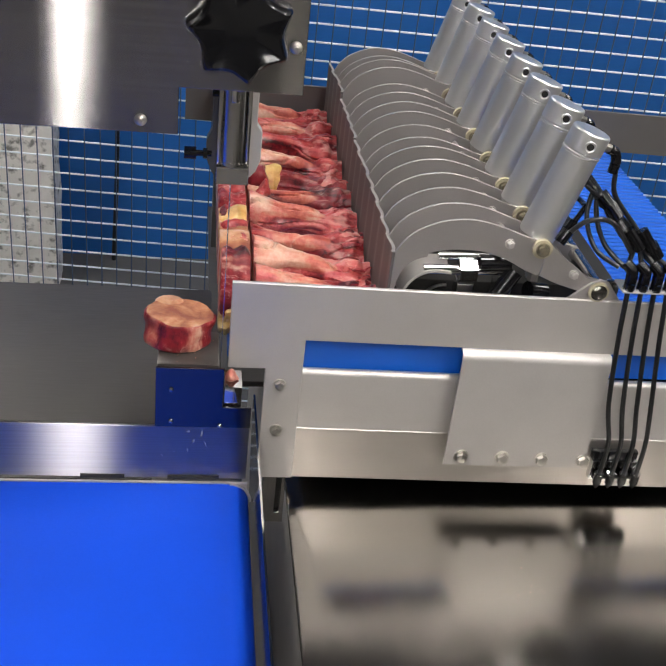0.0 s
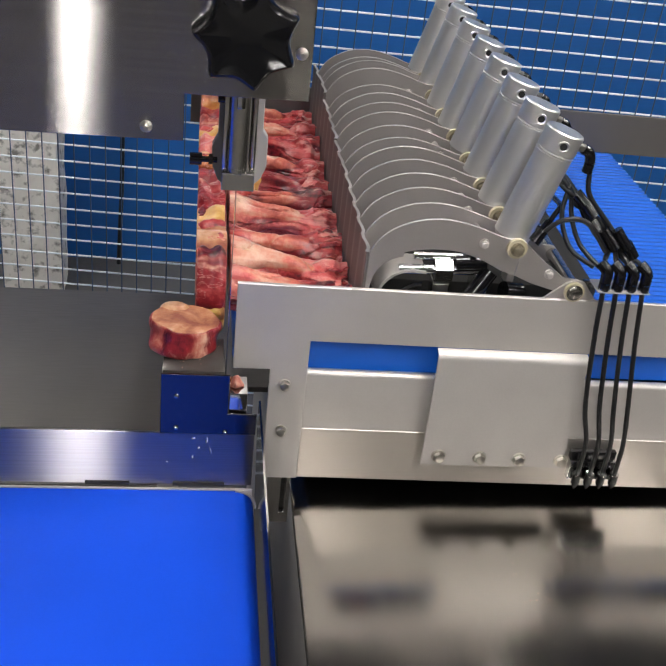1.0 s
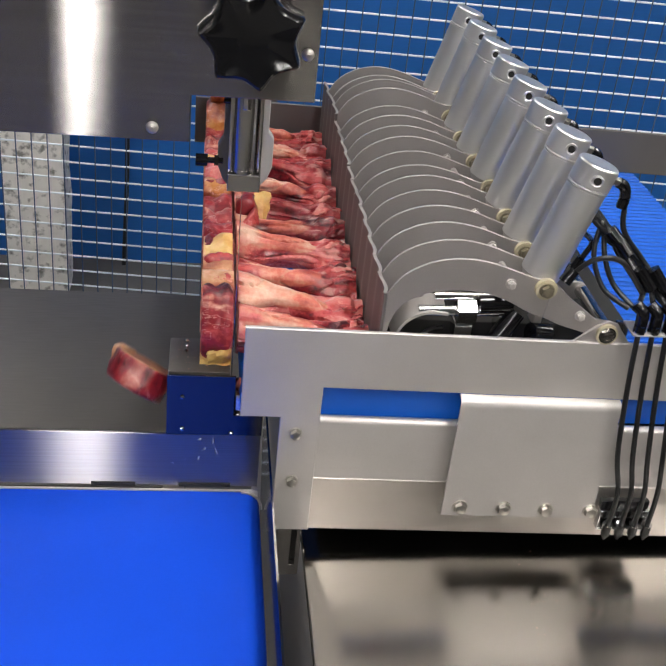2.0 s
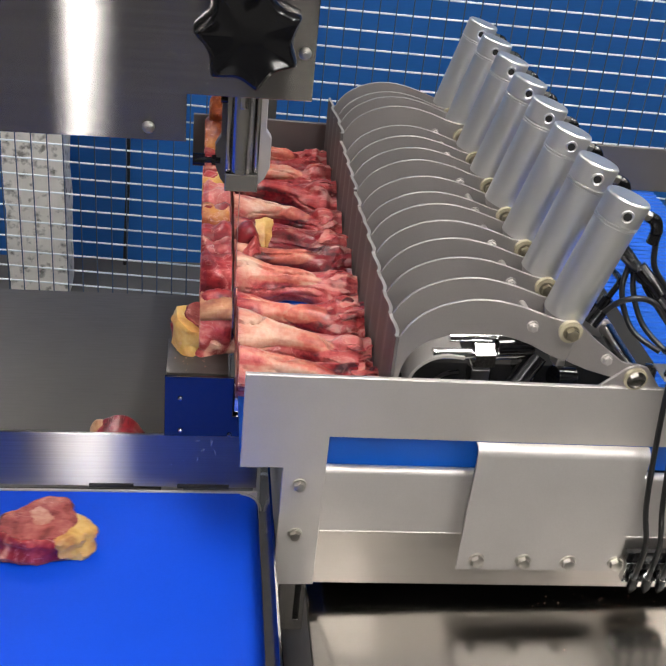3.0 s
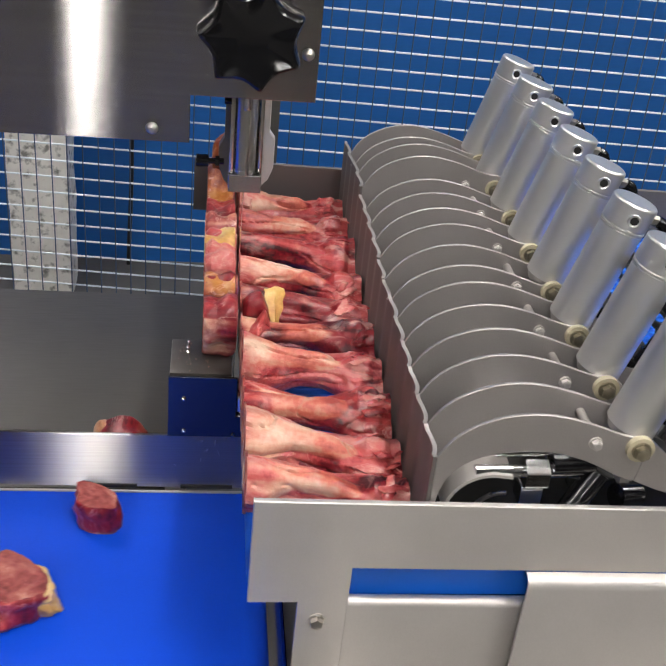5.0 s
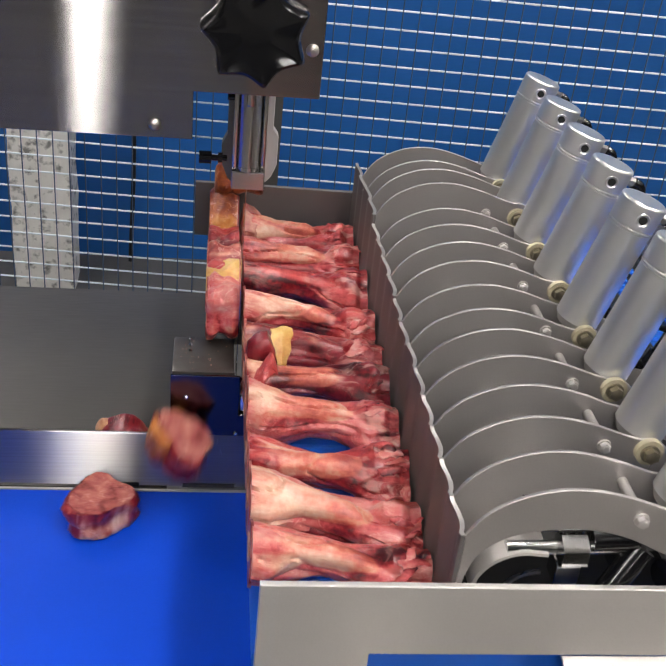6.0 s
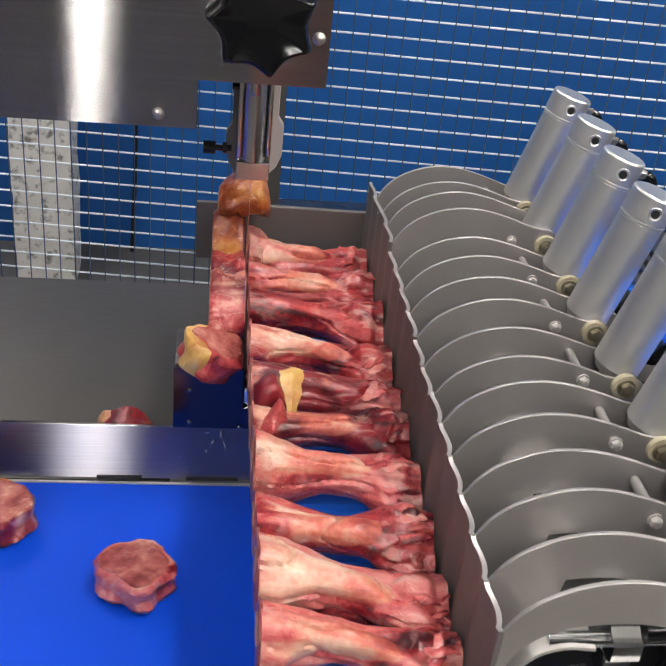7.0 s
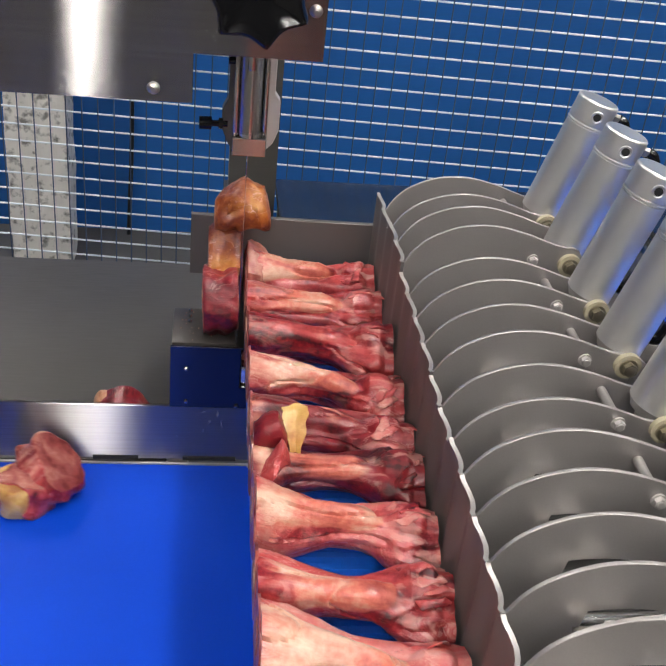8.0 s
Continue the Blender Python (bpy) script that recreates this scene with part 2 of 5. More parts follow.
PALE, PINK, RED, DARK = (0.70, 0.30, 0.25), (0.50, 0.085, 0.085), (0.25, 0.015, 0.022), (0.05, 0.003, 0.006)
M_MEAT = flesh("pink_shank_meat", ((0.37, DARK), (0.44, RED), (0.51, (0.42, 0.055, 0.055)), (0.58, PINK), (0.68, PALE)), bone=True)
M_MEAT_RED = flesh("dark_red_shaded_meat", ((0.38, DARK), (0.46, (0.17, 0.010, 0.016)), (0.55, RED), (0.63, (0.46, 0.075, 0.075)), (0.72, PALE)), bone=True)
M_MEAT_PALE = flesh("pale_pink_meat", ((0.36, DARK), (0.43, RED), (0.49, PINK), (0.57, (0.54, 0.15, 0.135)), (0.68, (0.62, 0.33, 0.28))), bone=True)
M_FAT = flesh("yellow_fat", ((0.38, (0.13, 0.02, 0.010)), (0.47, (0.28, 0.075, 0.022)), (0.57, (0.44, 0.18, 0.05)), (0.7, (0.56, 0.31, 0.12))), (20, 20, 20), 30)
M_AMBER = flesh("amber_fat", ((0.38, (0.09, 0.010, 0.007)), (0.47, (0.20, 0.038, 0.013)), (0.57, (0.36, 0.105, 0.022)), (0.7, (0.50, 0.22, 0.055))), (20, 20, 20), 30)
M_FLAP = flesh("pale_yellow_fat", ((0.36, (0.40, 0.17, 0.05)), (0.5, (0.58, 0.34, 0.10)), (0.64, (0.68, 0.48, 0.20))), (20, 20, 20), 30)
M_BONE = flesh("wet_bone", ((0.36, (0.26, 0.05, 0.045)), (0.45, (0.42, 0.15, 0.11)), (0.54, (0.58, 0.34, 0.24)), (0.66, (0.66, 0.46, 0.34))), (14, 90, 90), 40)
M_KNUCKLE = flesh("gristle", ((0.36, (0.24, 0.04, 0.04)), (0.47, (0.38, 0.11, 0.09)), (0.58, (0.50, 0.24, 0.18)), (0.68, (0.58, 0.38, 0.29))), (20, 40, 40), 40)
M_TAN = flesh("tan_fat_face", ((0.36, (0.26, 0.08, 0.05)), (0.47, (0.40, 0.17, 0.09)), (0.57, (0.50, 0.27, 0.15)), (0.68, (0.60, 0.38, 0.27))), (30, 30, 30), 30, 0.4, 0.3)
M_MARROW = flesh("sawn_bone_face", ((0.38, (0.36, 0.12, 0.09)), (0.5, (0.46, 0.21, 0.15)), (0.6, (0.56, 0.33, 0.24))), (50, 50, 50), 40, 0.45, 0.3)
M_CUT = flesh("cut_meat_face", ((0.36, (0.16, 0.02, 0.022)), (0.46, (0.30, 0.062, 0.055)), (0.57, (0.42, 0.13, 0.105)), (0.70, (0.58, 0.30, 0.23))), (60, 60, 60), 30, 0.42, 0.5)


# ---- mesh helpers ----
def part(name, bm, mat, parent=None, label="", smooth=True):
    """Links a bmesh as one mesh object, under parent where one is given."""
    me = bpy.data.meshes.new(name)
    bmesh.ops.recalc_face_normals(bm, faces=bm.faces[:])
    bm.to_mesh(me)
    bm.free()
    me.materials.append(mat)
    if smooth:
        for p in me.polygons:
            p.use_smooth = True
        me.set_sharp_from_angle(angle=radians(35))
    ob = new(name, me)
    ob.parent = parent
    if label:
        ob["label"] = label
    return ob


def again(name, ob, at, parent):
    """A further object on the mesh of ob."""
    o = new(name, ob.data)
    o.parent = parent
    o.matrix_basis = at
    if "label" in ob:
        o["label"] = ob["label"]
    return o


def thing(name, label, category, group="", kind="", at=(0, 0, 0)):
    ob = new(name)
    ob.location = at
    ob.empty_display_size = 0.05
    return tagged(ob, label, category, group, kind)


def box(bm, x0, x1, y0, y1, z0, z1, bevel=0.0):
    g = bmesh.ops.create_cube(bm, size=1.0, matrix=Matrix.Translation(((x0 + x1) / 2, (y0 + y1) / 2, (z0 + z1) / 2)) @ Matrix.Diagonal((x1 - x0, y1 - y0, z1 - z0, 1)))
    if bevel:
        edges = list({e for v in g["verts"] for e in v.link_edges})
        bmesh.ops.bevel(bm, geom=edges, offset=bevel, segments=2, affect="EDGES", profile=0.5)
    return bm


def rod(bm, a, b, r, r2=None, seg=24):
    a, b = Vector(a), Vector(b)
    d = b - a
    m = Matrix.Translation((a + b) / 2) @ d.to_track_quat("Z", "Y").to_matrix().to_4x4()
    bmesh.ops.create_cone(bm, cap_ends=True, segments=seg, radius1=r, radius2=r if r2 is None else r2, depth=d.length, matrix=m)
    return bm


def prism(bm, outline, y0, y1, bevel=0.0):
    """An outline in x and z, from y0 to y1."""
    vs = [bm.verts.new((x, y0, z)) for x, z in outline]
    f = bm.faces.new(vs)
    g = bmesh.ops.extrude_face_region(bm, geom=[f])
    bmesh.ops.translate(bm, verts=[v for v in g["geom"] if isinstance(v, bmesh.types.BMVert)], vec=(0, y1 - y0, 0))
    if bevel:
        es = [e for e in bm.edges if abs(e.verts[0].co.y - e.verts[1].co.y) < 1e-6]
        bmesh.ops.bevel(bm, geom=es, offset=bevel, segments=1, affect="EDGES")
    return bm


def hose(bm, points, r, seg=10, steps=8):
    """A round tube through points, smoothed."""
    P = [Vector(p) for p in points]
    Q = [2 * P[0] - P[1], *P, 2 * P[-1] - P[-2]]
    line = []
    for i in range(1, len(Q) - 2):
        for k in range(steps):
            t = k / steps
            a, b, c, d = Q[i - 1:i + 3]
            line.append(0.5 * (2 * b + (c - a) * t + (2 * a - 5 * b + 4 * c - d) * t * t + (3 * b - a - 3 * c + d) * t ** 3))
    line.append(P[-1])
    rings = []
    for i, p in enumerate(line):
        d = (line[min(i + 1, len(line) - 1)] - line[max(i - 1, 0)]).normalized()
        q = d.to_track_quat("Z", "Y")
        rings.append([bm.verts.new(p + q @ Vector((r * math.cos(2 * math.pi * k / seg), r * math.sin(2 * math.pi * k / seg), 0))) for k in range(seg)])
    for a, b in zip(rings, rings[1:]):
        for k in range(seg):
            bm.faces.new((a[k], a[(k + 1) % seg], b[(k + 1) % seg], b[k]))
    bm.faces.new(rings[0][::-1])
    bm.faces.new(rings[-1])
    return bm


def fair(points, steps=4):
    """The same open line with more points, rounded."""
    P = [Vector(p) for p in points]
    Q = [2 * P[0] - P[1], *P, 2 * P[-1] - P[-2]]
    out = []
    for a, b, c, d in zip(Q, Q[1:], Q[2:], Q[3:]):
        for k in range(steps):
            t = k / steps
            out.append(0.5 * (2 * b + (c - a) * t + (2 * a - 5 * b + 4 * c - d) * t * t + (3 * b - a - 3 * c + d) * t ** 3))
    return [tuple(p) for p in out + [P[-1]]]


def bolt_mesh(name, r, h, parent, at, mat=M_ZINC, label=""):
    """A hexagon head with a washer, facing the front."""
    bm = bmesh.new()
    rod(bm, (0, 0, 0), (0, -h * 0.25, 0), r * 1.25, seg=20)
    rod(bm, (0, -h * 0.2, 0), (0, -h, 0), r, seg=6)
    rod(bm, (0, -h, 0), (0, -h * 1.12, 0), r * 0.8, r * 0.6, seg=16)
    ob = part(name, bm, mat, parent, label)
    ob.matrix_basis = Matrix.Translation(at)
    return ob


# ---- the way of the carriage and of the clamp ----
T_Y = (0.0, 0.25, 0.5, 0.75, 1.0, 1.5, 3.0, 3.5, 4.0, 4.5, 6.0, 6.5, 7.0, 7.5, 8.0)
V_Y = (-0.011, -0.003, 0.006, 0.005, 0.0, -0.0403, -0.1603, -0.2010, -0.2421, -0.2839, -0.4061, -0.4479, -0.4880, -0.5294, -0.5708)
T_X = (0.0, 0.3, 0.4, 0.5, 0.6, 1.0, 8.0)
V_X = (0.0276, 0.0265, 0.013, -0.0015, -0.0025, -0.003, 0.0)


def run(t):
    return float(np.interp(t, T_Y, V_Y))


def push(t):
    return float(np.interp(t, T_X, V_X))


# ---- the room ----
floor = part("floor", box(bmesh.new(), -4, 5, -6.5, 2.2, -1.0, -0.95), M_FLOOR)
tagged(floor, "grey worn concrete floor of the hall", "floor", kind="structure")
wall = part("wall_north", box(bmesh.new(), -4, 5, 2.08, 2.2, -0.95, 1.75), M_WALL)
tagged(wall, "blue painted panel wall behind the machine", "wall", kind="structure")
for nm, b in (("wall_south", (-4, 5, -6.6, -6.5, -0.95, 1.75)), ("wall_west", (-4.1, -4, -6.5, 2.2, -0.95, 1.75)), ("wall_east", (5, 5.1, -6.5, 2.2, -0.95, 1.75))):
    tagged(part(nm, box(bmesh.new(), *b), M_GREY), "plain dark grey painted hall wall", "wall", kind="structure")
tagged(part("ceiling", box(bmesh.new(), -4.1, 5.1, -6.6, 2.2, 1.75, 1.85), M_PAINT), "plain off-white hall ceiling", "ceiling", kind="structure")


def ceiling_light():
    t = thing("ceiling_light", "long white ceiling light with a glowing diffuser", "ceiling light", "hall lights", at=(0, 0, 1.75))
    bm = bmesh.new()
    box(bm, -0.055, 0.055, -0.75, 0.75, -0.05, 0, 0.004)
    part("frame", bm, M_PAINT, t)
    part("diffuser", box(bmesh.new(), -0.040, 0.040, -0.73, 0.73, -0.062, -0.051), M_LAMP, t)
    return t


lamp = ceiling_light()
ROW = Matrix.Rotation(radians(-6.4), 4, "Z")
lamp.matrix_basis = Matrix.Translation((-0.369, -1.9, 1.75)) @ ROW
for x, y in ((-0.568, -3.5), (-0.767, -5.1), (-2.2, -1.9), (1.3, -1.9), (3.1, -1.9), (-1.0, 0.9), (0.50, -0.55), (2.2, 0.2)):
    copy_thing(lamp, Matrix.Translation((x, y, 1.75)) @ ROW)


def stone_pillar():
    bm = bmesh.new()
    n, rows = 10, 60
    ring = []
    for side, (a, b) in enumerate((((0, 0), (1, 0)), ((1, 0), (1, 1)), ((1, 1), (0, 1)), ((0, 1), (0, 0)))):
        ring += [(a[0] + (b[0] - a[0]) * k / n, a[1] + (b[1] - a[1]) * k / n) for k in range(n)]
    loops = []
    for j in range(rows + 1):
        z = -0.95 + 2.7 * j / rows
        lp = []
        for u, v in ring:
            p = Vector((-0.585 + 0.165 * u, 1.82 + 0.14 * v, z))
            d = noise.noise_vector(p * 16) * 0.007
            lp.append(bm.verts.new(p + Vector((d.x, d.y, 0))))
        loops.append(lp)
    for a, b in zip(loops, loops[1:]):
        for k in range(len(a)):
            bm.faces.new((a[k], a[(k + 1) % len(a)], b[(k + 1) % len(a)], b[k]))
    bm.faces.new(loops[0][::-1])
    bm.faces.new(loops[-1])
    return tagged(part("stone_pillar", bm, M_STONE), "white speckled rough stone pillar on the floor", "pillar")


stone_pillar()
tagged(part("hanging_cable", hose(bmesh.new(), [(-0.265, 2.05, 1.75), (-0.27, 2.05, 0.4), (-0.262, 2.05, -0.5), (-0.275, 2.05, -0.95)], 0.007), M_RUBBER), "thin black cable hanging down the blue wall", "cable")


def mesh_fence():
    """Welded wire panel behind the machine: bright level wires, uprights before them coloured dark for shade."""
    t = thing("mesh_fence", "welded galvanised wire mesh guard fence behind the machine", "fence", at=(0, 0.985, -0.95))
    t.rotation_euler.z = radians(-5.4)
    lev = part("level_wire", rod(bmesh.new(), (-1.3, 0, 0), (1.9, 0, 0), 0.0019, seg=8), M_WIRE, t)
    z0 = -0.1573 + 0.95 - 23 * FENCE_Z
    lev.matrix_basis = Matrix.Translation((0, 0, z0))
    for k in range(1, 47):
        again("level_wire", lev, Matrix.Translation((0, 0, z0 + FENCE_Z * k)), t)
    up = part("upright_wire", rod(bmesh.new(), (0, -0.0034, 0), (0, -0.0034, 1.7), 0.0013, seg=6), M_WIRE_SHADED, t)
    x0 = -0.3968 - 29 * FENCE_X
    up.matrix_basis = Matrix.Translation((x0, 0, 0))
    for k in range(1, 106):
        again("upright_wire", up, Matrix.Translation((x0 + FENCE_X * k, 0, 0)), t)
    for x in (-1.32, 1.92):
        part("post", box(bmesh.new(), x - 0.02, x + 0.02, -0.02, 0.02, 0, 1.72, 0.003), M_SATIN, t)


FENCE_X, FENCE_Z = 0.03015, 0.0337
mesh_fence()


# ---- the saw, which stands still ----
def saw_head():
    t = thing("band_saw", "brushed stainless band saw head with a black star knob", "band saw", at=(-0.05, -0.07, 0.28))
    o = Vector((0.05, 0.07, -0.28))

    def put(name, bm, mat, label=""):
        bmesh.ops.translate(bm, verts=bm.verts[:], vec=o)
        return part(name, bm, mat, t, label)
    put("front_plate", prism(bmesh.new(), [(-0.60, 0.279), (-0.052, 0.279), (-0.052, 0.319), (0.0485, 0.319), (0.0485, 0.62), (-0.60, 0.62)], -0.082, -0.078, 0.0006), M_BRUSHED, "brushed stainless front plate")
    put("housing", box(bmesh.new(), -0.60, 0.03, -0.077, 0.05, 0.36, 0.62, 0.004), M_SATIN)
    for x, z in ((-0.0823, 0.290), (0.0396, 0.3581), (-0.35, 0.290)):
        bm = bmesh.new()
        bmesh.ops.create_uvsphere(bm, u_segments=20, v_segments=10, radius=0.0052, matrix=Matrix.Translation((x, -0.082, z)) @ Matrix.Diagonal((1, 0.75, 1, 1)))
        rod(bm, (x, -0.0858, z), (x, -0.0875, z), 0.0021, seg=6)
        put("screw", bm, M_ZINC, "domed socket screw")
    bm = bmesh.new()
    n = 128
    cx, cz = -0.0070, 0.3825
    prof = [(-0.104, 0.80), (-0.108, 0.95), (-0.116, 1.0), (-0.132, 1.0), (-0.1365, 0.985), (-0.1400, 0.955), (-0.1422, 0.915), (-0.1430, 0.86), (-0.1424, 0.80), (-0.1412, 0.70), (-0.139, 0.30)]
    rings = []
    for y, s in prof:
        lp = []
        for k in range(n):
            a = 2 * math.pi * k / n
            c = 1 - math.sqrt(math.sin(3.5 * (a - radians(24))) ** 2 + 0.010) + 0.1
            r = 0.0322 + 0.0090 * max(0.0, c) ** 1.15
            r = r * s if s > 0.6 else 0.04 * s
            lp.append(bm.verts.new((cx + r * math.cos(a), y, cz + r * math.sin(a))))
        rings.append(lp)
    for a, b in zip(rings, rings[1:]):
        for k in range(n):
            bm.faces.new((a[k], a[(k + 1) % n], b[(k + 1) % n], b[k]))
    bm.faces.new(rings[0][::-1])
    bm.faces.new(rings[-1])
    put("star_knob", bm, M_BLACK, "glossy black star knob")
    put("knob_stem", rod(bmesh.new(), (cx, -0.106, cz), (cx, -0.08, cz), 0.012), M_POLISH)
    return t


def blade_guide(t):
    o = Vector((0.05, 0.07, -0.28))

    def put(name, bm, mat, label=""):
        bmesh.ops.translate(bm, verts=bm.verts[:], vec=o)
        return part(name, bm, mat, t, label)
    put("post", rod(bmesh.new(), (-0.0030, 0, 0.2235), (-0.0030, 0, 0.37), 0.0118, seg=40), M_POST, "round polished post")
    put("slot_key", box(bmesh.new(), -0.0070, 0.0005, -0.0124, -0.0100, 0.285, 0.33, 0.0015), M_POST)
    put("end_block", prism(bmesh.new(), [(-0.0175, 0.207), (0.0125, 0.207), (0.0125, 0.224), (-0.0175, 0.224)], -0.012, 0.012, 0.0008), M_POST, "square steel end block")
    put("side_plate", prism(bmesh.new(), [(-0.0215, 0.214), (-0.0175, 0.209), (-0.0175, 0.345), (-0.022, 0.345), (-0.022, 0.255), (-0.027, 0.245), (-0.027, 0.228)], 0.0, 0.012, 0.0006), M_TABLE)
    put("side_plate", prism(bmesh.new(), [(0.0126, 0.209), (0.019, 0.216), (0.0235, 0.228), (0.0235, 0.255), (0.0185, 0.262), (0.0185, 0.345), (0.0126, 0.345)], 0.0, 0.012, 0.0006), M_SATIN)
    bm = bmesh.new()
    rod(bm, (-0.047, -0.004, 0.2335), (-0.022, -0.004, 0.2335), 0.0028, seg=12)
    rod(bm, (-0.047, -0.004, 0.2335), (-0.036, -0.004, 0.2335), 0.0058, seg=14)
    rod(bm, (-0.03, -0.004, 0.2335), (-0.026, -0.004, 0.2335), 0.0052, seg=6)
    put("clamp_screw", bm, M_BLACK)
    put("post_flat", box(bmesh.new(), -0.0175, -0.0135, -0.008, 0.010, 0.2245, 0.345, 0.0006), M_POST)
    put("post_flat", box(bmesh.new(), 0.0090, 0.0125, -0.006, 0.010, 0.2245, 0.345, 0.0006), M_POST)
    put("collar", rod(bmesh.new(), (-0.0030, 0, 0.2242), (-0.0030, 0, 0.2275), 0.0124, seg=40), M_POST)
    for z in (0.315, 0.29):
        put("grub_screw", rod(bmesh.new(), (-0.0235, -0.002, z), (-0.0175, -0.002, z), 0.003, seg=12), M_BLACK)
    return t


saw = saw_head()
blade_guide(saw)
for nm, b, mat, lb in (("blade", (-0.0033, -0.0027, -0.004, 0.010, -0.08, 0.33), M_POLISH, "thin upright steel blade"),
                       ("column", (-0.002, 0.078, 0.74, 0.80, -0.2345, 0.62), M_TABLE, "upright grey steel column")):
    bm = box(bmesh.new(), *b)
    bmesh.ops.translate(bm, verts=bm.verts[:], vec=(0.05, 0.07, -0.28))
    part(nm, bm, mat, saw, lb)


def saw_table():
    t = thing("saw_table", "dark grey steel saw table with a brushed front strip", "table", at=(-0.3, 0.1, -0.085))
    o = Vector((0.3, -0.1, 0.085))

    def put(name, bm, mat, label=""):
        bmesh.ops.translate(bm, verts=bm.verts[:], vec=o)
        return part(name, bm, mat, t, label)
    put("table_plate", box(bmesh.new(), -1.1, -0.008, -0.001, 0.313, -0.093, -0.085, 0.001), M_TABLE, "dark grey steel plate")
    bm = prism(bmesh.new(), [(-1.1, -0.110), (0.0285, -0.113), (0.0285, -0.046), (-1.1, -0.0415)], -0.0475, -0.0440, 0.0006)
    put("front_strip", bm, M_STRIP, "brushed stainless front strip")
    put("trough", box(bmesh.new(), -1.1, -0.07, -0.0438, -0.0012, -0.122, -0.118), M_TABLE)
    for x0, x1 in ((-0.143, -0.098), (-0.0535, 0.0)):
        put("slot", box(bmesh.new(), x0, x1, -0.0495, -0.0474, -0.1125, -0.1085), M_DARK)
    put("leg", box(bmesh.new(), -0.95, -0.9, 0.15, 0.2, -0.95, -0.093, 0.003), M_SATIN)
    put("leg", box(bmesh.new(), -0.1, -0.05, 0.15, 0.2, -0.95, -0.093, 0.003), M_SATIN)
    return t


def lower_guide_box():
    t = thing("lower_guide_box", "polished steel lower blade guide box with stained top", "guide box", at=(-0.034, 0, -0.055))
    o = Vector((0.034, 0, 0.055))

    def put(name, bm, mat, label=""):
        bmesh.ops.translate(bm, verts=bm.verts[:], vec=o)
        return part(name, bm, mat, t, label)
    put("front_cover", prism(bmesh.new(), [(-0.0675, -0.043), (0.0285, -0.043), (0.0285, -0.0175), (-0.0005, -0.0175), (-0.0005, 0.0285), (-0.0675, 0.0285)], -0.052, -0.0495, 0.0005), M_COVER, "dark mirror-polished cover")
    put("body", box(bmesh.new(), -0.0665, -0.006, -0.0435, 0.020, -0.0845, 0.0275, 0.001), M_STAIN)
    put("blade_shoe", box(bmesh.new(), 0.0, 0.0185, -0.047, -0.015, -0.043, 0.004, 0.001), M_POLISH)
    for x, z in ((-0.0521, 0.003), (-0.0516, -0.0356), (-0.0025, -0.040)):
        bm = bmesh.new()
        bmesh.ops.create_uvsphere(bm, u_segments=14, v_segments=8, radius=0.0026, matrix=Matrix.Translation((x, -0.052, z)))
        put("screw", bm, M_POLISH)
    for y in (0.014, 0.004, -0.006):
        bm = bmesh.new()
        bmesh.ops.create_uvsphere(bm, u_segments=12, v_segments=8, radius=0.0022, matrix=Matrix.Translation((-0.050, y, 0.0278)))
        put("screw", bm, M_POLISH)
    return t


saw_table()
lower_guide_box()


def outfeed_conveyor():
    t = thing("outfeed_conveyor", "outfeed conveyor with a smooth bright blue belt", "conveyor", at=(-0.5, -0.4, -0.95))
    o = Vector((0.5, 0.4, 0.95))

    def put(name, bm, mat, label=""):
        bmesh.ops.translate(bm, verts=bm.verts[:], vec=o)
        return part(name, bm, mat, t, label)
    nose = [(0.010 + 0.022 * math.sin(radians(a)), -0.137 + 0.022 * math.cos(radians(a))) for a in range(0, 181, 12)]
    put("belt", prism(bmesh.new(), [(-1.5, -0.115), *nose, (-1.5, -0.159)], -0.42, -0.054), M_BLUE, "smooth bright blue belt")
    bm = bmesh.new()
    prism(bm, [(0.012 + 0.0235 * math.sin(radians(a)), -0.137 + 0.0235 * math.cos(radians(a))) for a in range(0, 91, 9)] + [(0.0335, -0.137), *[(0.012 + 0.0215 * math.sin(radians(a)), -0.137 + 0.0215 * math.cos(radians(a))) for a in range(90, -1, -9)]], -0.056, -0.0535)
    put("end_rim", bm, M_SATIN)
    put("side_rail", box(bmesh.new(), -1.5, 0.03, -0.0535, -0.0505, -0.17, -0.114), M_SATIN)
    put("side_rail", box(bmesh.new(), -1.5, 0.03, -0.425, -0.4205, -0.17, -0.110), M_SATIN)
    bm = bmesh.new()
    vs = [(0.0365, 0.034, -0.060), (0.0365, -0.43, -0.062), (0.0365, -0.43, -0.20), (0.0365, -0.03, -0.20), (0.0365, 0.034, -0.09)]
    f = bm.faces.new([bm.verts.new(v) for v in vs])
    g = bmesh.ops.extrude_face_region(bm, geom=[f])
    bmesh.ops.translate(bm, verts=[v for v in g["geom"] if isinstance(v, bmesh.types.BMVert)], vec=(0.0022, 0, 0))
    put("side_guard", bm, M_POLISH, "thin polished steel side guard")
    put("frame", box(bmesh.new(), -1.5, 0.0, -0.41, -0.07, -0.26, -0.165, 0.004), M_SATIN)
    for x in (-1.4, -0.1):
        for y in (-0.37, -0.12):
            put("leg", box(bmesh.new(), x - 0.025, x + 0.025, y - 0.025, y + 0.025, -0.95, -0.26, 0.003), M_SATIN)
    return t


outfeed_conveyor()


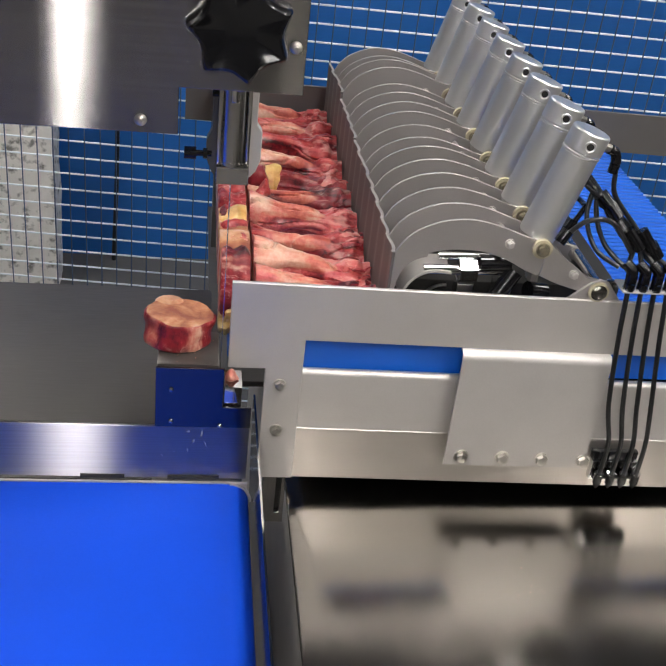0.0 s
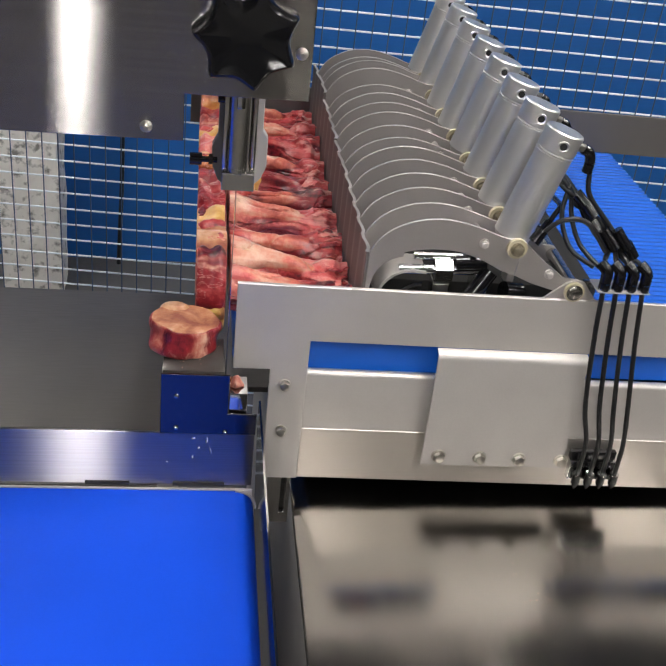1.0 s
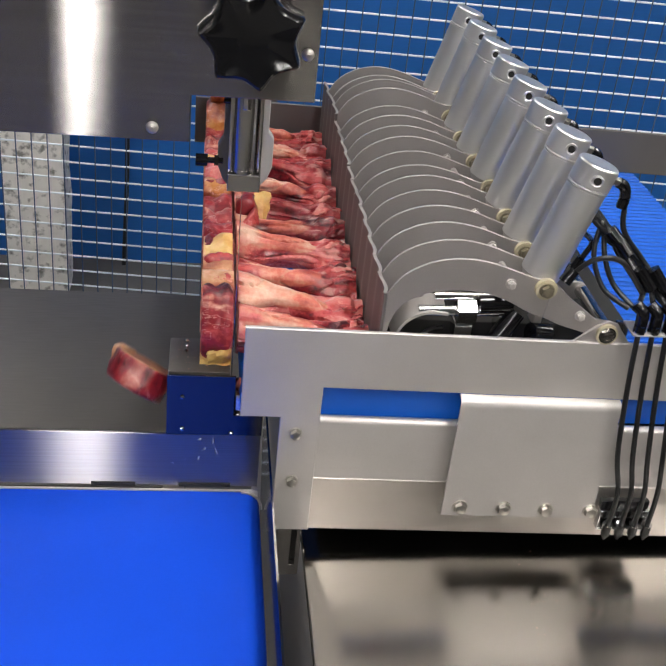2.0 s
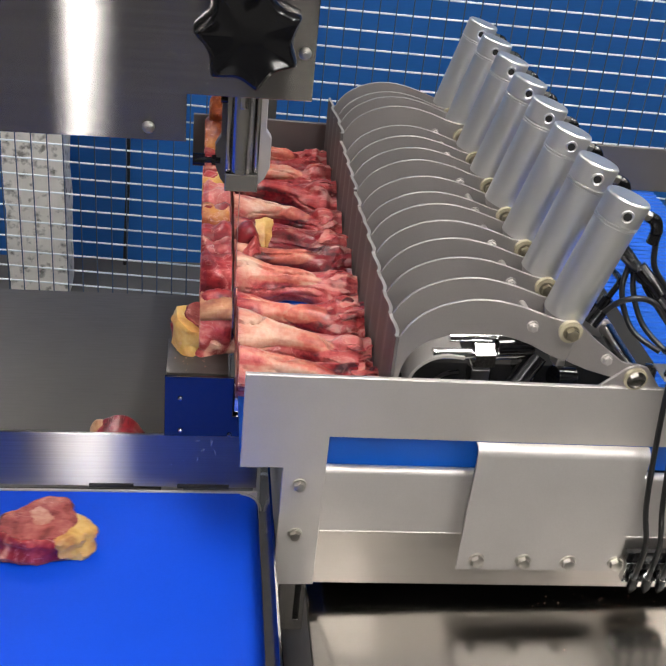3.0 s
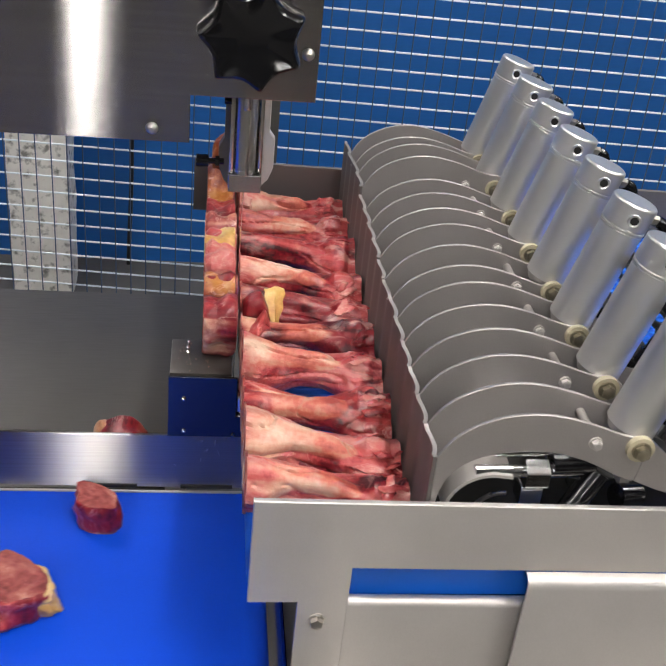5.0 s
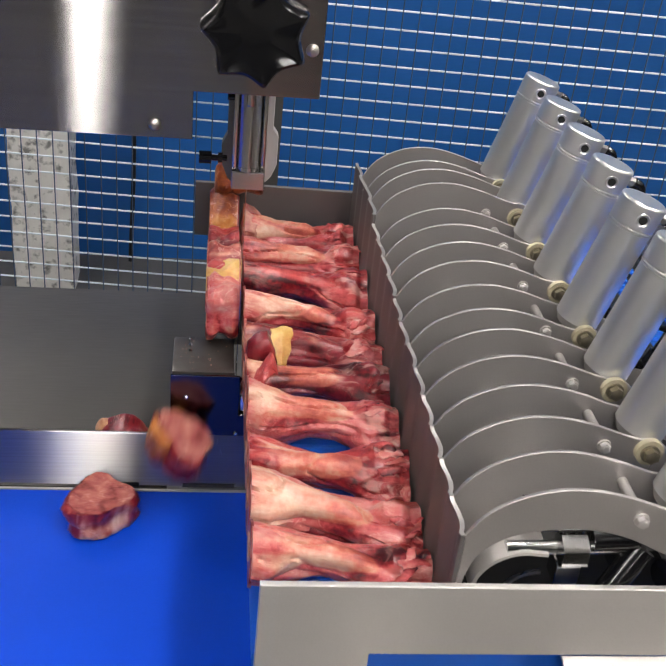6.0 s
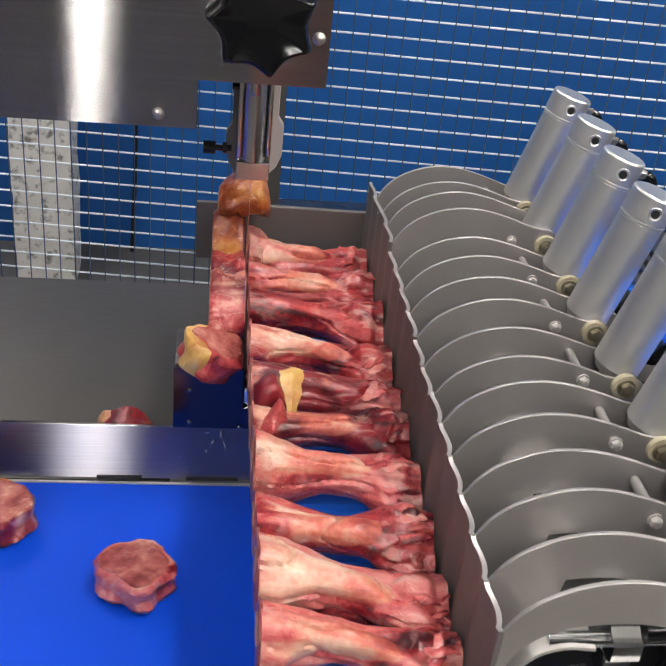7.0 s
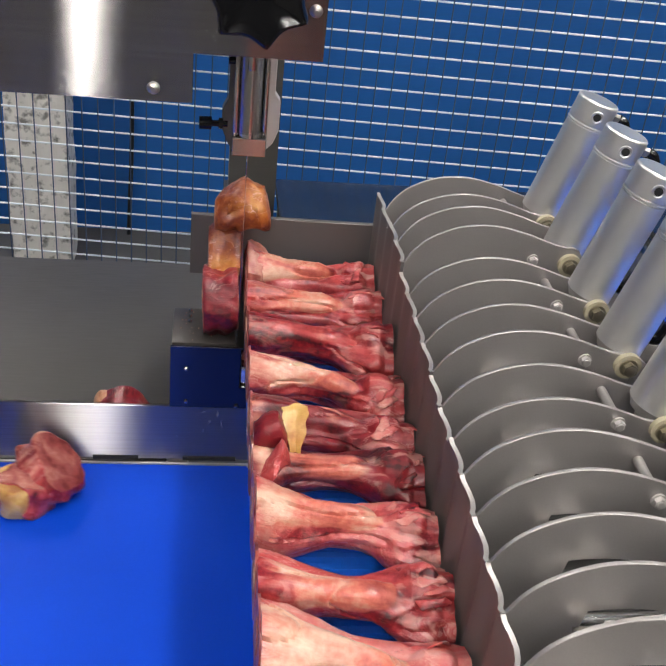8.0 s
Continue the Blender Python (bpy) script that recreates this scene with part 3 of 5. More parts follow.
def machine_base():
    t = thing("machine_base", "wide brushed steel machine base under the carriage", "machine base", at=(0.6, 0, -0.95))
    o = Vector((-0.6, 0, 0.95))

    def put(name, bm, mat, label=""):
        bmesh.ops.translate(bm, verts=bm.verts[:], vec=o)
        return part(name, bm, mat, t, label)
    put("deck", box(bmesh.new(), 0.080, 1.4, -0.9, 0.79, -0.182, -0.172, 0.0015), M_DECK, "worn shiny steel deck")
    put("body", box(bmesh.new(), 0.0865, 1.39, -0.89, 0.78, -0.95, -0.183), M_SATIN)
    put("rear_deck", box(bmesh.new(), -0.006, 0.0795, 0.32, 0.915, -0.245, -0.235, 0.0015), M_TABLE)
    put("rail_trough", box(bmesh.new(), 0.041, 0.0860, -0.9, 0.299, -0.50, -0.46), M_DARK, "rail trough with its shade as near-black colour")
    return t


machine_base()


# ---- the carriage ----
def feed_carriage():
    t = thing("feed_carriage", "sliding steel feed carriage with a blue ribbed belt", "carriage")
    front = bmesh.new()
    prism(front, [(0.0045, 0.0), (0.0435, 0.0), (0.0435, -0.145), (0.083, -0.145), (0.083, 0.036), (0.95, 0.024), (0.95, 0.090), (0.0045, 0.101)], 0.006, 0.011, 0.0007)
    part("front_plate", front, M_SATIN, t, "blasted steel front plate with a step")
    prism_low = prism(bmesh.new(), [(0.0475, -0.147), (0.95, -0.163), (0.95, -0.094), (0.083, -0.079), (0.0475, -0.079)], 0.0115, 0.016, 0.0007)
    part("lower_rail", prism_low, M_RAIL, t, "bright steel lower rail")
    bm = bmesh.new()
    edge = [(0.012 + 0.006 - 0.006 * math.cos(radians(a)), -0.011 + 0.006 * math.sin(radians(a))) for a in range(0, 181, 20)]
    sec = [(0.012, -0.085), *edge, (0.024, -0.085)]
    left, right = [bm.verts.new((0.0835, y, z)) for y, z in sec], [bm.verts.new((0.95, y, z - 0.012)) for y, z in sec]
    for i in range(len(sec)):
        j = (i + 1) % len(sec)
        bm.faces.new((left[i], left[j], right[j], right[i]))
    bm.faces.new(left[::-1])
    bm.faces.new(right)
    part("bed_panel", bm, M_SATIN, t, "pale steel bed panel with a rolled edge")
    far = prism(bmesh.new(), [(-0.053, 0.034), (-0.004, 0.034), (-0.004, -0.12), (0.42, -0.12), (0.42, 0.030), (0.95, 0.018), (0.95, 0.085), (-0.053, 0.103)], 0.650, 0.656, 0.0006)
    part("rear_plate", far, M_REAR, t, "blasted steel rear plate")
    nose = [(0.020 - 0.016 * math.sin(radians(a)), 0.006 + 0.019 * math.cos(radians(a))) for a in range(0, 181, 15)]
    loop = [(0.63, 0.025), *nose, (0.63, -0.013)]
    part("belt", prism(bmesh.new(), loop, 0.028, 0.648), M_BLUE2, t, "blue ribbed feed belt")
    bm = bmesh.new()
    for k in range(52):
        y = 0.034 + 0.0118 * k
        v = [(y - 0.0040, 0.0251), (y - 0.0022, 0.0292), (y + 0.0022, 0.0292), (y + 0.0040, 0.0251)]
        a = [bm.verts.new((0.016, p, q)) for p, q in v]
        b = [bm.verts.new((0.628, p, q)) for p, q in v]
        for i in range(3):
            bm.faces.new((a[i], a[i + 1], b[i + 1], b[i]))
        bm.faces.new(a[::-1])
        bm.faces.new(b)
    part("belt_ribs", bm, M_BLUE2, t, "raised blue belt ribs")["kind"] = "stuff"
    part("end_roller", rod(bmesh.new(), (0.618, 0.030, 0.006), (0.618, 0.646, 0.006), 0.017), M_SATIN, t)
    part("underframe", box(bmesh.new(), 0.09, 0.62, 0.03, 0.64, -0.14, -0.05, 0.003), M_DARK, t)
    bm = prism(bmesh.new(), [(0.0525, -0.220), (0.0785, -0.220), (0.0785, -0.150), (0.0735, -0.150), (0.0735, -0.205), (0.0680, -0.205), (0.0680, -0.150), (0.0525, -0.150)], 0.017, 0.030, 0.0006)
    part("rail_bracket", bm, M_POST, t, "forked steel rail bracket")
    # Dark sheet in the fork's opening, in place of the shade there.
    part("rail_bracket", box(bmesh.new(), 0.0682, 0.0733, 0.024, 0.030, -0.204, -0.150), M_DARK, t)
    b = bolt_mesh("bolt", 0.0055, 0.006, t, (0.060, 0.006, -0.0189))
    again("bolt", b, Matrix.Translation((0.0605, 0.006, -0.0785)), t)
    return t


carriage = feed_carriage()


# ---- the clamp unit: fingers, cylinders, saddle plate, hoses ----
PITCH, FIRST = 0.0395, 0.0130
NOSE_X, NOSE_Z = 0.2855, 0.1515
# how far single fingers stand above or below the rest
LIFT = {6: -0.0040, 7: -0.0030, 9: -0.0010, 10: -0.0015, 11: -0.0030, 12: 0.0075, 13: 0.0065}


def clamp_unit():
    t = thing("clamp_unit", "row of curved steel clamp fingers with air cylinders", "clamp")
    # finger: arched plate and the bent front flange
    top = [(0.1365, 0.1385), (0.144, 0.1515), (0.155, 0.1625), (0.170, 0.1710), (0.185, 0.1760), (0.200, 0.1780), (0.215, 0.1775), (0.230, 0.1748), (0.245, 0.1707), (0.258, 0.1662), (0.270, 0.1620)]
    nose = [(0.2795, 0.1598), (0.2865, 0.1600), (0.2930, 0.1570), (0.2965, 0.1510)]
    low = [(0.2930, 0.1340), (0.2880, 0.1190), (0.2740, 0.1245), (0.2490, 0.1370), (0.2230, 0.1440), (0.1960, 0.1445), (0.1740, 0.1405), (0.1573, 0.1320), (0.1470, 0.1200), (0.1420, 0.1060), (0.1400, 0.0900), (0.1365, 0.0900)]
    top, low_fine = fair(top), fair(low[2:-1])
    low = low[:2] + low_fine + low[-1:]
    fin = part("finger", prism(bmesh.new(), top + nose + low, 0, 0.0030, 0.0004), M_FINGER, t)
    fin.matrix_basis = Matrix.Translation((0, FIRST, 0))
    bm = bmesh.new()
    sec = [(-0.0005, 0.0), (-0.0012, 0.004), (0.0008, 0.009), (0.0022, 0.017), (0.0012, 0.026), (-0.0010, 0.033), (-0.0014, 0.0375)]
    lo, hi, lo2, hi2 = [], [], [], []
    for x, y in sec:
        u = y / 0.0375
        zt = 0.1385 - 0.0035 * math.sin(u * math.pi) + 0.001 * u
        lo.append(bm.verts.new((0.1340 + x, y, 0.034)))
        hi.append(bm.verts.new((0.1340 + x, y, zt)))
        lo2.append(bm.verts.new((0.1368 + x, y, 0.034)))
        hi2.append(bm.verts.new((0.1368 + x, y, zt)))
    for i in range(len(sec) - 1):
        for q in ((lo[i], lo[i + 1], hi[i + 1], hi[i]), (hi[i], hi[i + 1], hi2[i + 1], hi2[i]), (hi2[i], hi2[i + 1], lo2[i + 1], lo2[i]), (lo2[i], lo2[i + 1], lo[i + 1], lo[i])):
            bm.faces.new(q)
    bm.faces.new((lo[0], hi[0], hi2[0], lo2[0]))
    bm.faces.new((lo2[-1], hi2[-1], hi[-1], lo[-1]))
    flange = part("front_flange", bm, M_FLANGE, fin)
    bm = bmesh.new()
    quads = []
    for x, y in sec:
        zt = 0.1385 - 0.0035 * math.sin(y / 0.0375 * math.pi) + 0.001 * y / 0.0375 + 0.0001
        quads.append([bm.verts.new(p) for p in ((0.1338 + x, y, zt), (0.1370 + x, y, zt), (0.1370 + x, y, zt + 0.0008), (0.1338 + x, y, zt + 0.0008))])
    for q0, q1 in zip(quads, quads[1:]):
        for k in range(4):
            bm.faces.new((q0[k], q0[(k + 1) % 4], q1[(k + 1) % 4], q1[k]))
    bm.faces.new(quads[0][::-1])
    bm.faces.new(quads[-1])
    rim = part("flange_rim", bm, M_WORN, fin, "worn bright flange edge")
    deep = [(x, z - 0.034 if 0.145 < x < 0.18 else z - 0.003 if 0.18 < x < 0.28 else z) for x, z in low]
    mid = part("finger", prism(bmesh.new(), top + nose + deep, 0, 0.0030, 0.0004), M_FINGER, t)
    mid.matrix_basis = Matrix.Translation((0, FIRST + PITCH, 0))
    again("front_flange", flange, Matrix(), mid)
    again("flange_rim", rim, Matrix(), mid)
    for k in range(2, 16):
        f = again("finger", mid, Matrix.Translation((0, FIRST + PITCH * k, LIFT.get(k, 0.0))), t)
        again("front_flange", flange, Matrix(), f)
        again("flange_rim", rim, Matrix(), f)
    tab = part("link_tab", box(bmesh.new(), 0.192, 0.208, -0.015, -0.006, 0.131, 0.1405, 0.001), M_ALU, t, "bright link tab")
    tab.matrix_basis = Matrix.Translation((0, FIRST + PITCH * 2, 0))
    stud = part("link_stud", rod(bmesh.new(), (0.176, -0.008, 0.130), (0.190, -0.008, 0.132), 0.0045, seg=12), M_POST, t)
    stud.matrix_basis = Matrix.Translation((0, FIRST + PITCH * 2, 0))
    for k in range(3, 9):
        again("link_tab", tab, Matrix.Translation((-0.006 * (k % 3) + 0.004, FIRST + PITCH * k, 0)), t)
        again("link_stud", stud, Matrix.Translation((0.004 * (k % 2), FIRST + PITCH * k, 0)), t)
    # arm of the nearest finger down to the pivot
    arm = [(0.2935, 0.1585), (0.3130, 0.1410), (0.3420, 0.1200), (0.3560, 0.1175), (0.3640, 0.1090), (0.3600, 0.1000), (0.3500, 0.0985), (0.3350, 0.1040), (0.3080, 0.1120), (0.2890, 0.1200)]
    a = part("arm", prism(bmesh.new(), arm, 0.0125, 0.0158, 0.0004), M_FINGER, t)
    for k in range(1, 8):
        again("arm", a, Matrix.Translation((0, 2 * PITCH * k, 0)), t)
    # noses: nylon washers and bolts
    bm = bmesh.new()
    rod(bm, (0, 0, 0), (0, -0.0045, 0), 0.0105, seg=28)
    w = part("washer", bm, M_NYLON, t, "cream nylon washer")
    w.matrix_basis = Matrix.Translation((NOSE_X, FIRST, NOSE_Z))
    nut = bolt_mesh("nose_bolt", 0.0058, 0.006, t, (NOSE_X, FIRST - 0.0045, NOSE_Z), M_DULL)
    cross = bolt_mesh("cross_bolt", 0.0042, 0.005, t, (0.2515, FIRST, 0.1545), M_SATIN)
    bm = bmesh.new()
    rod(bm, (0.2515, 0, 0.1545), (0.2515, PITCH - 0.004, 0.1545), 0.0038, seg=12)
    spacer = part("spacer", bm, M_FINGER, t)
    spacer.matrix_basis = Matrix.Translation((0, FIRST + 0.0035, 0))
    for k in range(1, 8):
        d = 2 * PITCH * k
        again("washer", w, Matrix.Translation((NOSE_X, FIRST + d, NOSE_Z)), t)
        again("nose_bolt", nut, Matrix.Translation((NOSE_X, FIRST - 0.0045 + d, NOSE_Z)), t)
        again("cross_bolt", cross, Matrix.Translation((0.2515, FIRST + d, 0.1545)), t)
        again("spacer", spacer, Matrix.Translation((0, FIRST + 0.0035 + d, 0)), t)
    # cylinders
    ux = Vector((0.275, 0, 0.9615)).normalized()
    base = Vector((0.2835, 0, 0.1510))

    def lathe(bm, at, way, line, seg=48):
        """A body of revolution round the way, from (distance, radius) pairs."""
        turn = way.to_track_quat("Z", "Y")
        loops = [[bm.verts.new(at + way * d + turn @ Vector((r * math.cos(2 * math.pi * q / seg), r * math.sin(2 * math.pi * q / seg), 0))) for q in range(seg)] for d, r in line]
        for la, lb in zip(loops, loops[1:]):
            for q in range(seg):
                bm.faces.new((la[q], la[(q + 1) % seg], lb[(q + 1) % seg], lb[q]))
        bm.faces.new(loops[0][::-1])
        bm.faces.new(loops[-1])

    def along(bm, s0, s1, r, r2=None, seg=40):
        rod(bm, base + ux * s0, base + ux * s1, r, r2, seg)
    bm = bmesh.new()
    along(bm, 0.006, 0.0985, 0.0192)
    cyl = part("air_cylinder", bm, M_ALU, t, "round anodised aluminium air cylinder")
    bm = bmesh.new()
    lathe(bm, base, ux, ((0.0975, 0.0150), (0.0984, 0.0176), (0.0996, 0.0178), (0.0998, 0.0198), (0.1012, 0.0198), (0.1014, 0.0180), (0.1026, 0.0180),
                         (0.1028, 0.0194), (0.1034, 0.0198), (0.1040, 0.0198), (0.1218, 0.0198), (0.1224, 0.0198), (0.1232, 0.0193), (0.1240, 0.0186), (0.1243, 0.0180), (0.12432, 0.0172), (0.12434, 0.006)))
    cap = part("end_cap", bm, M_ALU, cyl, "aluminium end cap")
    bm = bmesh.new()
    along(bm, -0.001, 0.006, 0.0150, 0.0188)
    along(bm, -0.008, -0.001, 0.008)
    foot = part("rod_end", bm, M_SATIN, cyl)
    bm = bmesh.new()
    side = Vector((-0.15, -0.98, 0)).normalized()
    c = base + ux * 0.1130
    rod(bm, c + side * 0.0184, c + side * 0.0201, 0.0036, seg=20)
    port = part("port", bm, M_DARK, cyl, "threaded port, its inner shade as a dark disc")
    bm = bmesh.new()
    turn = side.to_track_quat("Z", "Y")
    loops = [[bm.verts.new(c + side * h + turn @ Vector((r * math.cos(q * math.pi / 14), r * math.sin(q * math.pi / 14), 0))) for q in range(28)]
             for r, h in ((0.0036, 0.0180), (0.0037, 0.0196), (0.0052, 0.0204), (0.0058, 0.0196), (0.0058, 0.0180))]
    for la, lb in zip(loops, loops[1:]):
        for q in range(28):
            bm.faces.new((la[q], la[(q + 1) % 28], lb[(q + 1) % 28], lb[q]))
    rim_ring = part("port_rim", bm, M_ALU, cyl, "bright countersunk port rim")
    bm = bmesh.new()
    low_c = base + ux * 0.014
    hose(bm, [low_c + Vector((0.018, 0.004, 0)), low_c + Vector((0.026, 0.003, -0.004)), low_c + Vector((0.031, 0.002, -0.002)), low_c + Vector((0.036, 0.002, 0.008))], 0.0052, 12)
    hose(bm, [low_c + Vector((0.036, 0.002, 0.008)), low_c + Vector((0.046, 0.010, 0.020)), low_c + Vector((0.052, 0.03, 0.016)), low_c + Vector((0.056, 0.06, 0.010))], 0.0028, 10)
    low_elbow = part("lower_elbow", bm, M_BLACK, cyl, "black push-in elbow with its hose")
    bm = bmesh.new()
    s2 = Vector((0.9615, 0, -0.275))
    rod(bm, c + s2 * 0.020, c + s2 * 0.028, 0.0045, seg=6)
    fitting = part("nipple", bm, M_ZINC, cyl, "plated nipple")
    bm = bmesh.new()
    hose(bm, [c + s2 * 0.026, c + s2 * 0.033 + Vector((0, 0, -0.002)), c + s2 * 0.036 + Vector((0, 0, -0.010)), c + s2 * 0.035 + Vector((0, 0, -0.022))], 0.0052, 12)
    elbow = part("elbow", bm, M_BLACK, cyl, "black push-in elbow")
    cyl.matrix_basis = Matrix.Translation((0, FIRST + 0.0215, 0))
    for k in range(1, 8):
        o = again("air_cylinder", cyl, Matrix.Translation((0, FIRST + 0.0215 + 2 * PITCH * k, 0)), t)
        for nm, ob in (("end_cap", cap), ("rod_end", foot), ("port", port), ("port_rim", rim_ring), ("lower_elbow", low_elbow), ("nipple", fitting), ("elbow", elbow)):
            again(nm, ob, Matrix(), o)
    # pivot at the front
    bm = prism(bmesh.new(), [(0.314, 0.088), (0.388, 0.088), (0.372, 0.108), (0.365, 0.117), (0.355, 0.120), (0.346, 0.1155)], 0.0092, 0.0122, 0.0004)
    part("pivot_bracket", bm, M_FINGER, t)
    rod_bm = bmesh.new()
    rod(rod_bm, (0.3550, 0.0055, 0.1065), (0.3550, 0.0092, 0.1065), 0.0108, seg=28)
    part("washer", rod_bm, M_NYLON, t, "cream nylon washer")
    bolt_mesh("pivot_bolt", 0.0070, 0.003, t, (0.3550, 0.0055, 0.1065), M_POST)
    bolt_mesh("arm_bolt", 0.0042, 0.005, t, (0.3255, 0.0125, 0.1235), M_SATIN)
    part("pivot_shaft", rod(bmesh.new(), (0.3550, 0.02, 0.1085), (0.3550, 0.62, 0.1085), 0.007), M_POLISH, t)
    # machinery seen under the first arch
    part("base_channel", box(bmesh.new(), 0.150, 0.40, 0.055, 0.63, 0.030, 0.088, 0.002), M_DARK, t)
    pr = part("push_rod", rod(bmesh.new(), (0.172, 0.030, 0.113), (0.255, 0.030, 0.115), 0.0052, seg=16), M_POLISH, t)
    for k in range(1, 7):
        again("push_rod", pr, Matrix.Translation((0, 0.079 * k, 0)), t)
    part("chrome_block", box(bmesh.new(), 0.208, 0.226, 0.022, 0.040, 0.086, 0.104, 0.002), M_POLISH, t, "bright chrome rod block")
    part("chrome_block", box(bmesh.new(), 0.252, 0.268, 0.024, 0.05, 0.090, 0.112, 0.002), M_POLISH, t)
    outer = [(0.186 - 0.036 * math.cos(radians(q)), 0.082 + 0.034 * math.sin(radians(q))) for q in range(0, 91, 10)]
    inner = [(0.186 - 0.033 * math.cos(radians(q)), 0.082 + 0.0315 * math.sin(radians(q))) for q in range(90, -1, -10)]
    part("curved_shroud", prism(bmesh.new(), outer + [(0.200, 0.1145), (0.200, 0.112)] + inner, 0.022, 0.060), M_SATIN, t, "rounded steel shroud")
    outer = [(0.196 - 0.026 * math.cos(radians(q)), 0.078 + 0.024 * math.sin(radians(q))) for q in range(0, 91, 10)]
    inner = [(0.196 - 0.0235 * math.cos(radians(q)), 0.078 + 0.0215 * math.sin(radians(q))) for q in range(90, -1, -10)]
    part("bent_bracket", prism(bmesh.new(), outer + inner, 0.019, 0.0215), M_POLISH, t)
    part("cross_shaft", rod(bmesh.new(), (0.188, 0.040, 0.124), (0.300, 0.040, 0.126), 0.0042, seg=16), M_POLISH, t)
    part("chrome_nut", rod(bmesh.new(), (0.209, 0.029, 0.113), (0.227, 0.029, 0.1135), 0.0125, seg=6), M_POLISH, t, "bright hexagon nut")
    part("small_bracket", box(bmesh.new(), 0.288, 0.296, 0.03, 0.05, 0.100, 0.122, 0.001), M_SATIN, t)
    bm = rod(bmesh.new(), (0.246, 0.018, 0.084), (0.268, 0.028, 0.116), 0.0095, seg=18)
    rod(bm, (0.230, 0.03, 0.122), (0.262, 0.03, 0.124), 0.009, seg=18)
    part("black_coupling", bm, M_BLACK, t)
    part("black_coupling", rod(bmesh.new(), (0.285, 0.024, 0.096), (0.305, 0.03, 0.092), 0.010, seg=18), M_BLACK, t)
    # saddle plate
    bm = bmesh.new()
    prof = [(-0.005, -0.113), (-0.005, 0.024), (-0.0035, 0.030), (0.0005, 0.0335), (0.005, 0.0345)]
    inner = [(y + 0.003, min(z, 0.0315)) for y, z in prof]
    sec = prof + inner[::-1]
    lv = [bm.verts.new((0.2215 if z > 0 else 0.2225, y, z)) for y, z in sec]
    rv = [bm.verts.new((0.3865, y, z - 0.002)) for y, z in sec]
    for i in range(len(sec)):
        j = (i + 1) % len(sec)
        bm.faces.new((lv[i], lv[j], rv[j], rv[i]))
    bm.faces.new(lv[::-1])
    bm.faces.new(rv)
    part("saddle_plate", bm, M_SATIN, t, "blasted steel saddle plate with a rolled top")
    b = bolt_mesh("saddle_bolt", 0.0066, 0.0065, t, (0.2410, -0.005, -0.1005))
    for x, z in ((0.2880, -0.1015), (0.3342, -0.103), (0.3836, -0.104)):
        again("saddle_bolt", b, Matrix.Translation((x, -0.005, z)), t)
    # hose bridge, hoses, lower valve block
    part("hose_bridge", box(bmesh.new(), 0.372, 0.428, -0.012, 0.016, 0.1165, 0.1185, 0.0006), M_SATIN, t)
    part("bridge_arm", box(bmesh.new(), 0.366, 0.374, 0.012, 0.02, 0.09, 0.1164, 0.001), M_POST, t)
    part("valve_block", box(bmesh.new(), 0.397, 0.452, -0.004, 0.0055, -0.132, -0.106, 0.0015), M_POLISH, t, "bright valve block")
    part("valve_mount", box(bmesh.new(), 0.396, 0.450, -0.002, 0.0055, -0.105, -0.094, 0.001), M_BLACK, t)
    for k in range(4):
        xt, xb = 0.3795 + 0.0142 * k, 0.4045 + 0.0148 * k
        y = -0.006
        part("hose", hose(bmesh.new(), [(xt, y, 0.117), (xt + 0.002 + 0.001 * k, y - 0.006, 0.06), (xt + 0.010 + 0.002 * k, y - 0.011, -0.02), ((xb + xt) / 2 + 0.010, y - 0.011, -0.07), (xb, y - 0.006, -0.118)], 0.0027), M_RUBBER, t, "thin black air hose")
        bm = bmesh.new()
        rod(bm, (xb, y - 0.006, -0.118), (xb + 0.0005, y - 0.005, -0.131), 0.0050, seg=12)
        rod(bm, (xb + 0.0005, y - 0.005, -0.131), (xb + 0.001, y - 0.004, -0.139), 0.0048, 0.0018, seg=8)
        part("push_fitting", bm, M_BLACK, t)
        part("collar", rod(bmesh.new(), (xb, y - 0.006, -0.1165), (xb, y - 0.006, -0.1180), 0.0054, seg=12), M_POLISH, t)
        bm = hose(bmesh.new(), [(xt, y, 0.118), (xt, y, 0.130), (xt - 0.001, y + 0.001, 0.139), (xt - 0.008, y + 0.006, 0.146)], 0.0060, 12)
        part("elbow", bm, M_BLACK, t, "black push-in elbow")
        part("collar", rod(bmesh.new(), (xt, y, 0.1185), (xt, y, 0.1205), 0.0065, seg=14), M_POLISH, t)
    runs = [[(0.352, 0.034, 0.240), (0.352, 0.034, 0.225), (0.356, 0.030, 0.205), (0.380, 0.022, 0.178), (0.405, 0.010, 0.150)],
            [(0.308, 0.012, 0.168), (0.325, 0.008, 0.186), (0.350, 0.005, 0.186), (0.376, 0.003, 0.156)],
            [(0.366, 0.0, 0.140), (0.345, 0.02, 0.150), (0.334, 0.035, 0.178), (0.338, 0.045, 0.205)],
            [(0.372, 0.0, 0.140), (0.354, 0.02, 0.155), (0.344, 0.035, 0.180), (0.342, 0.045, 0.208)]]
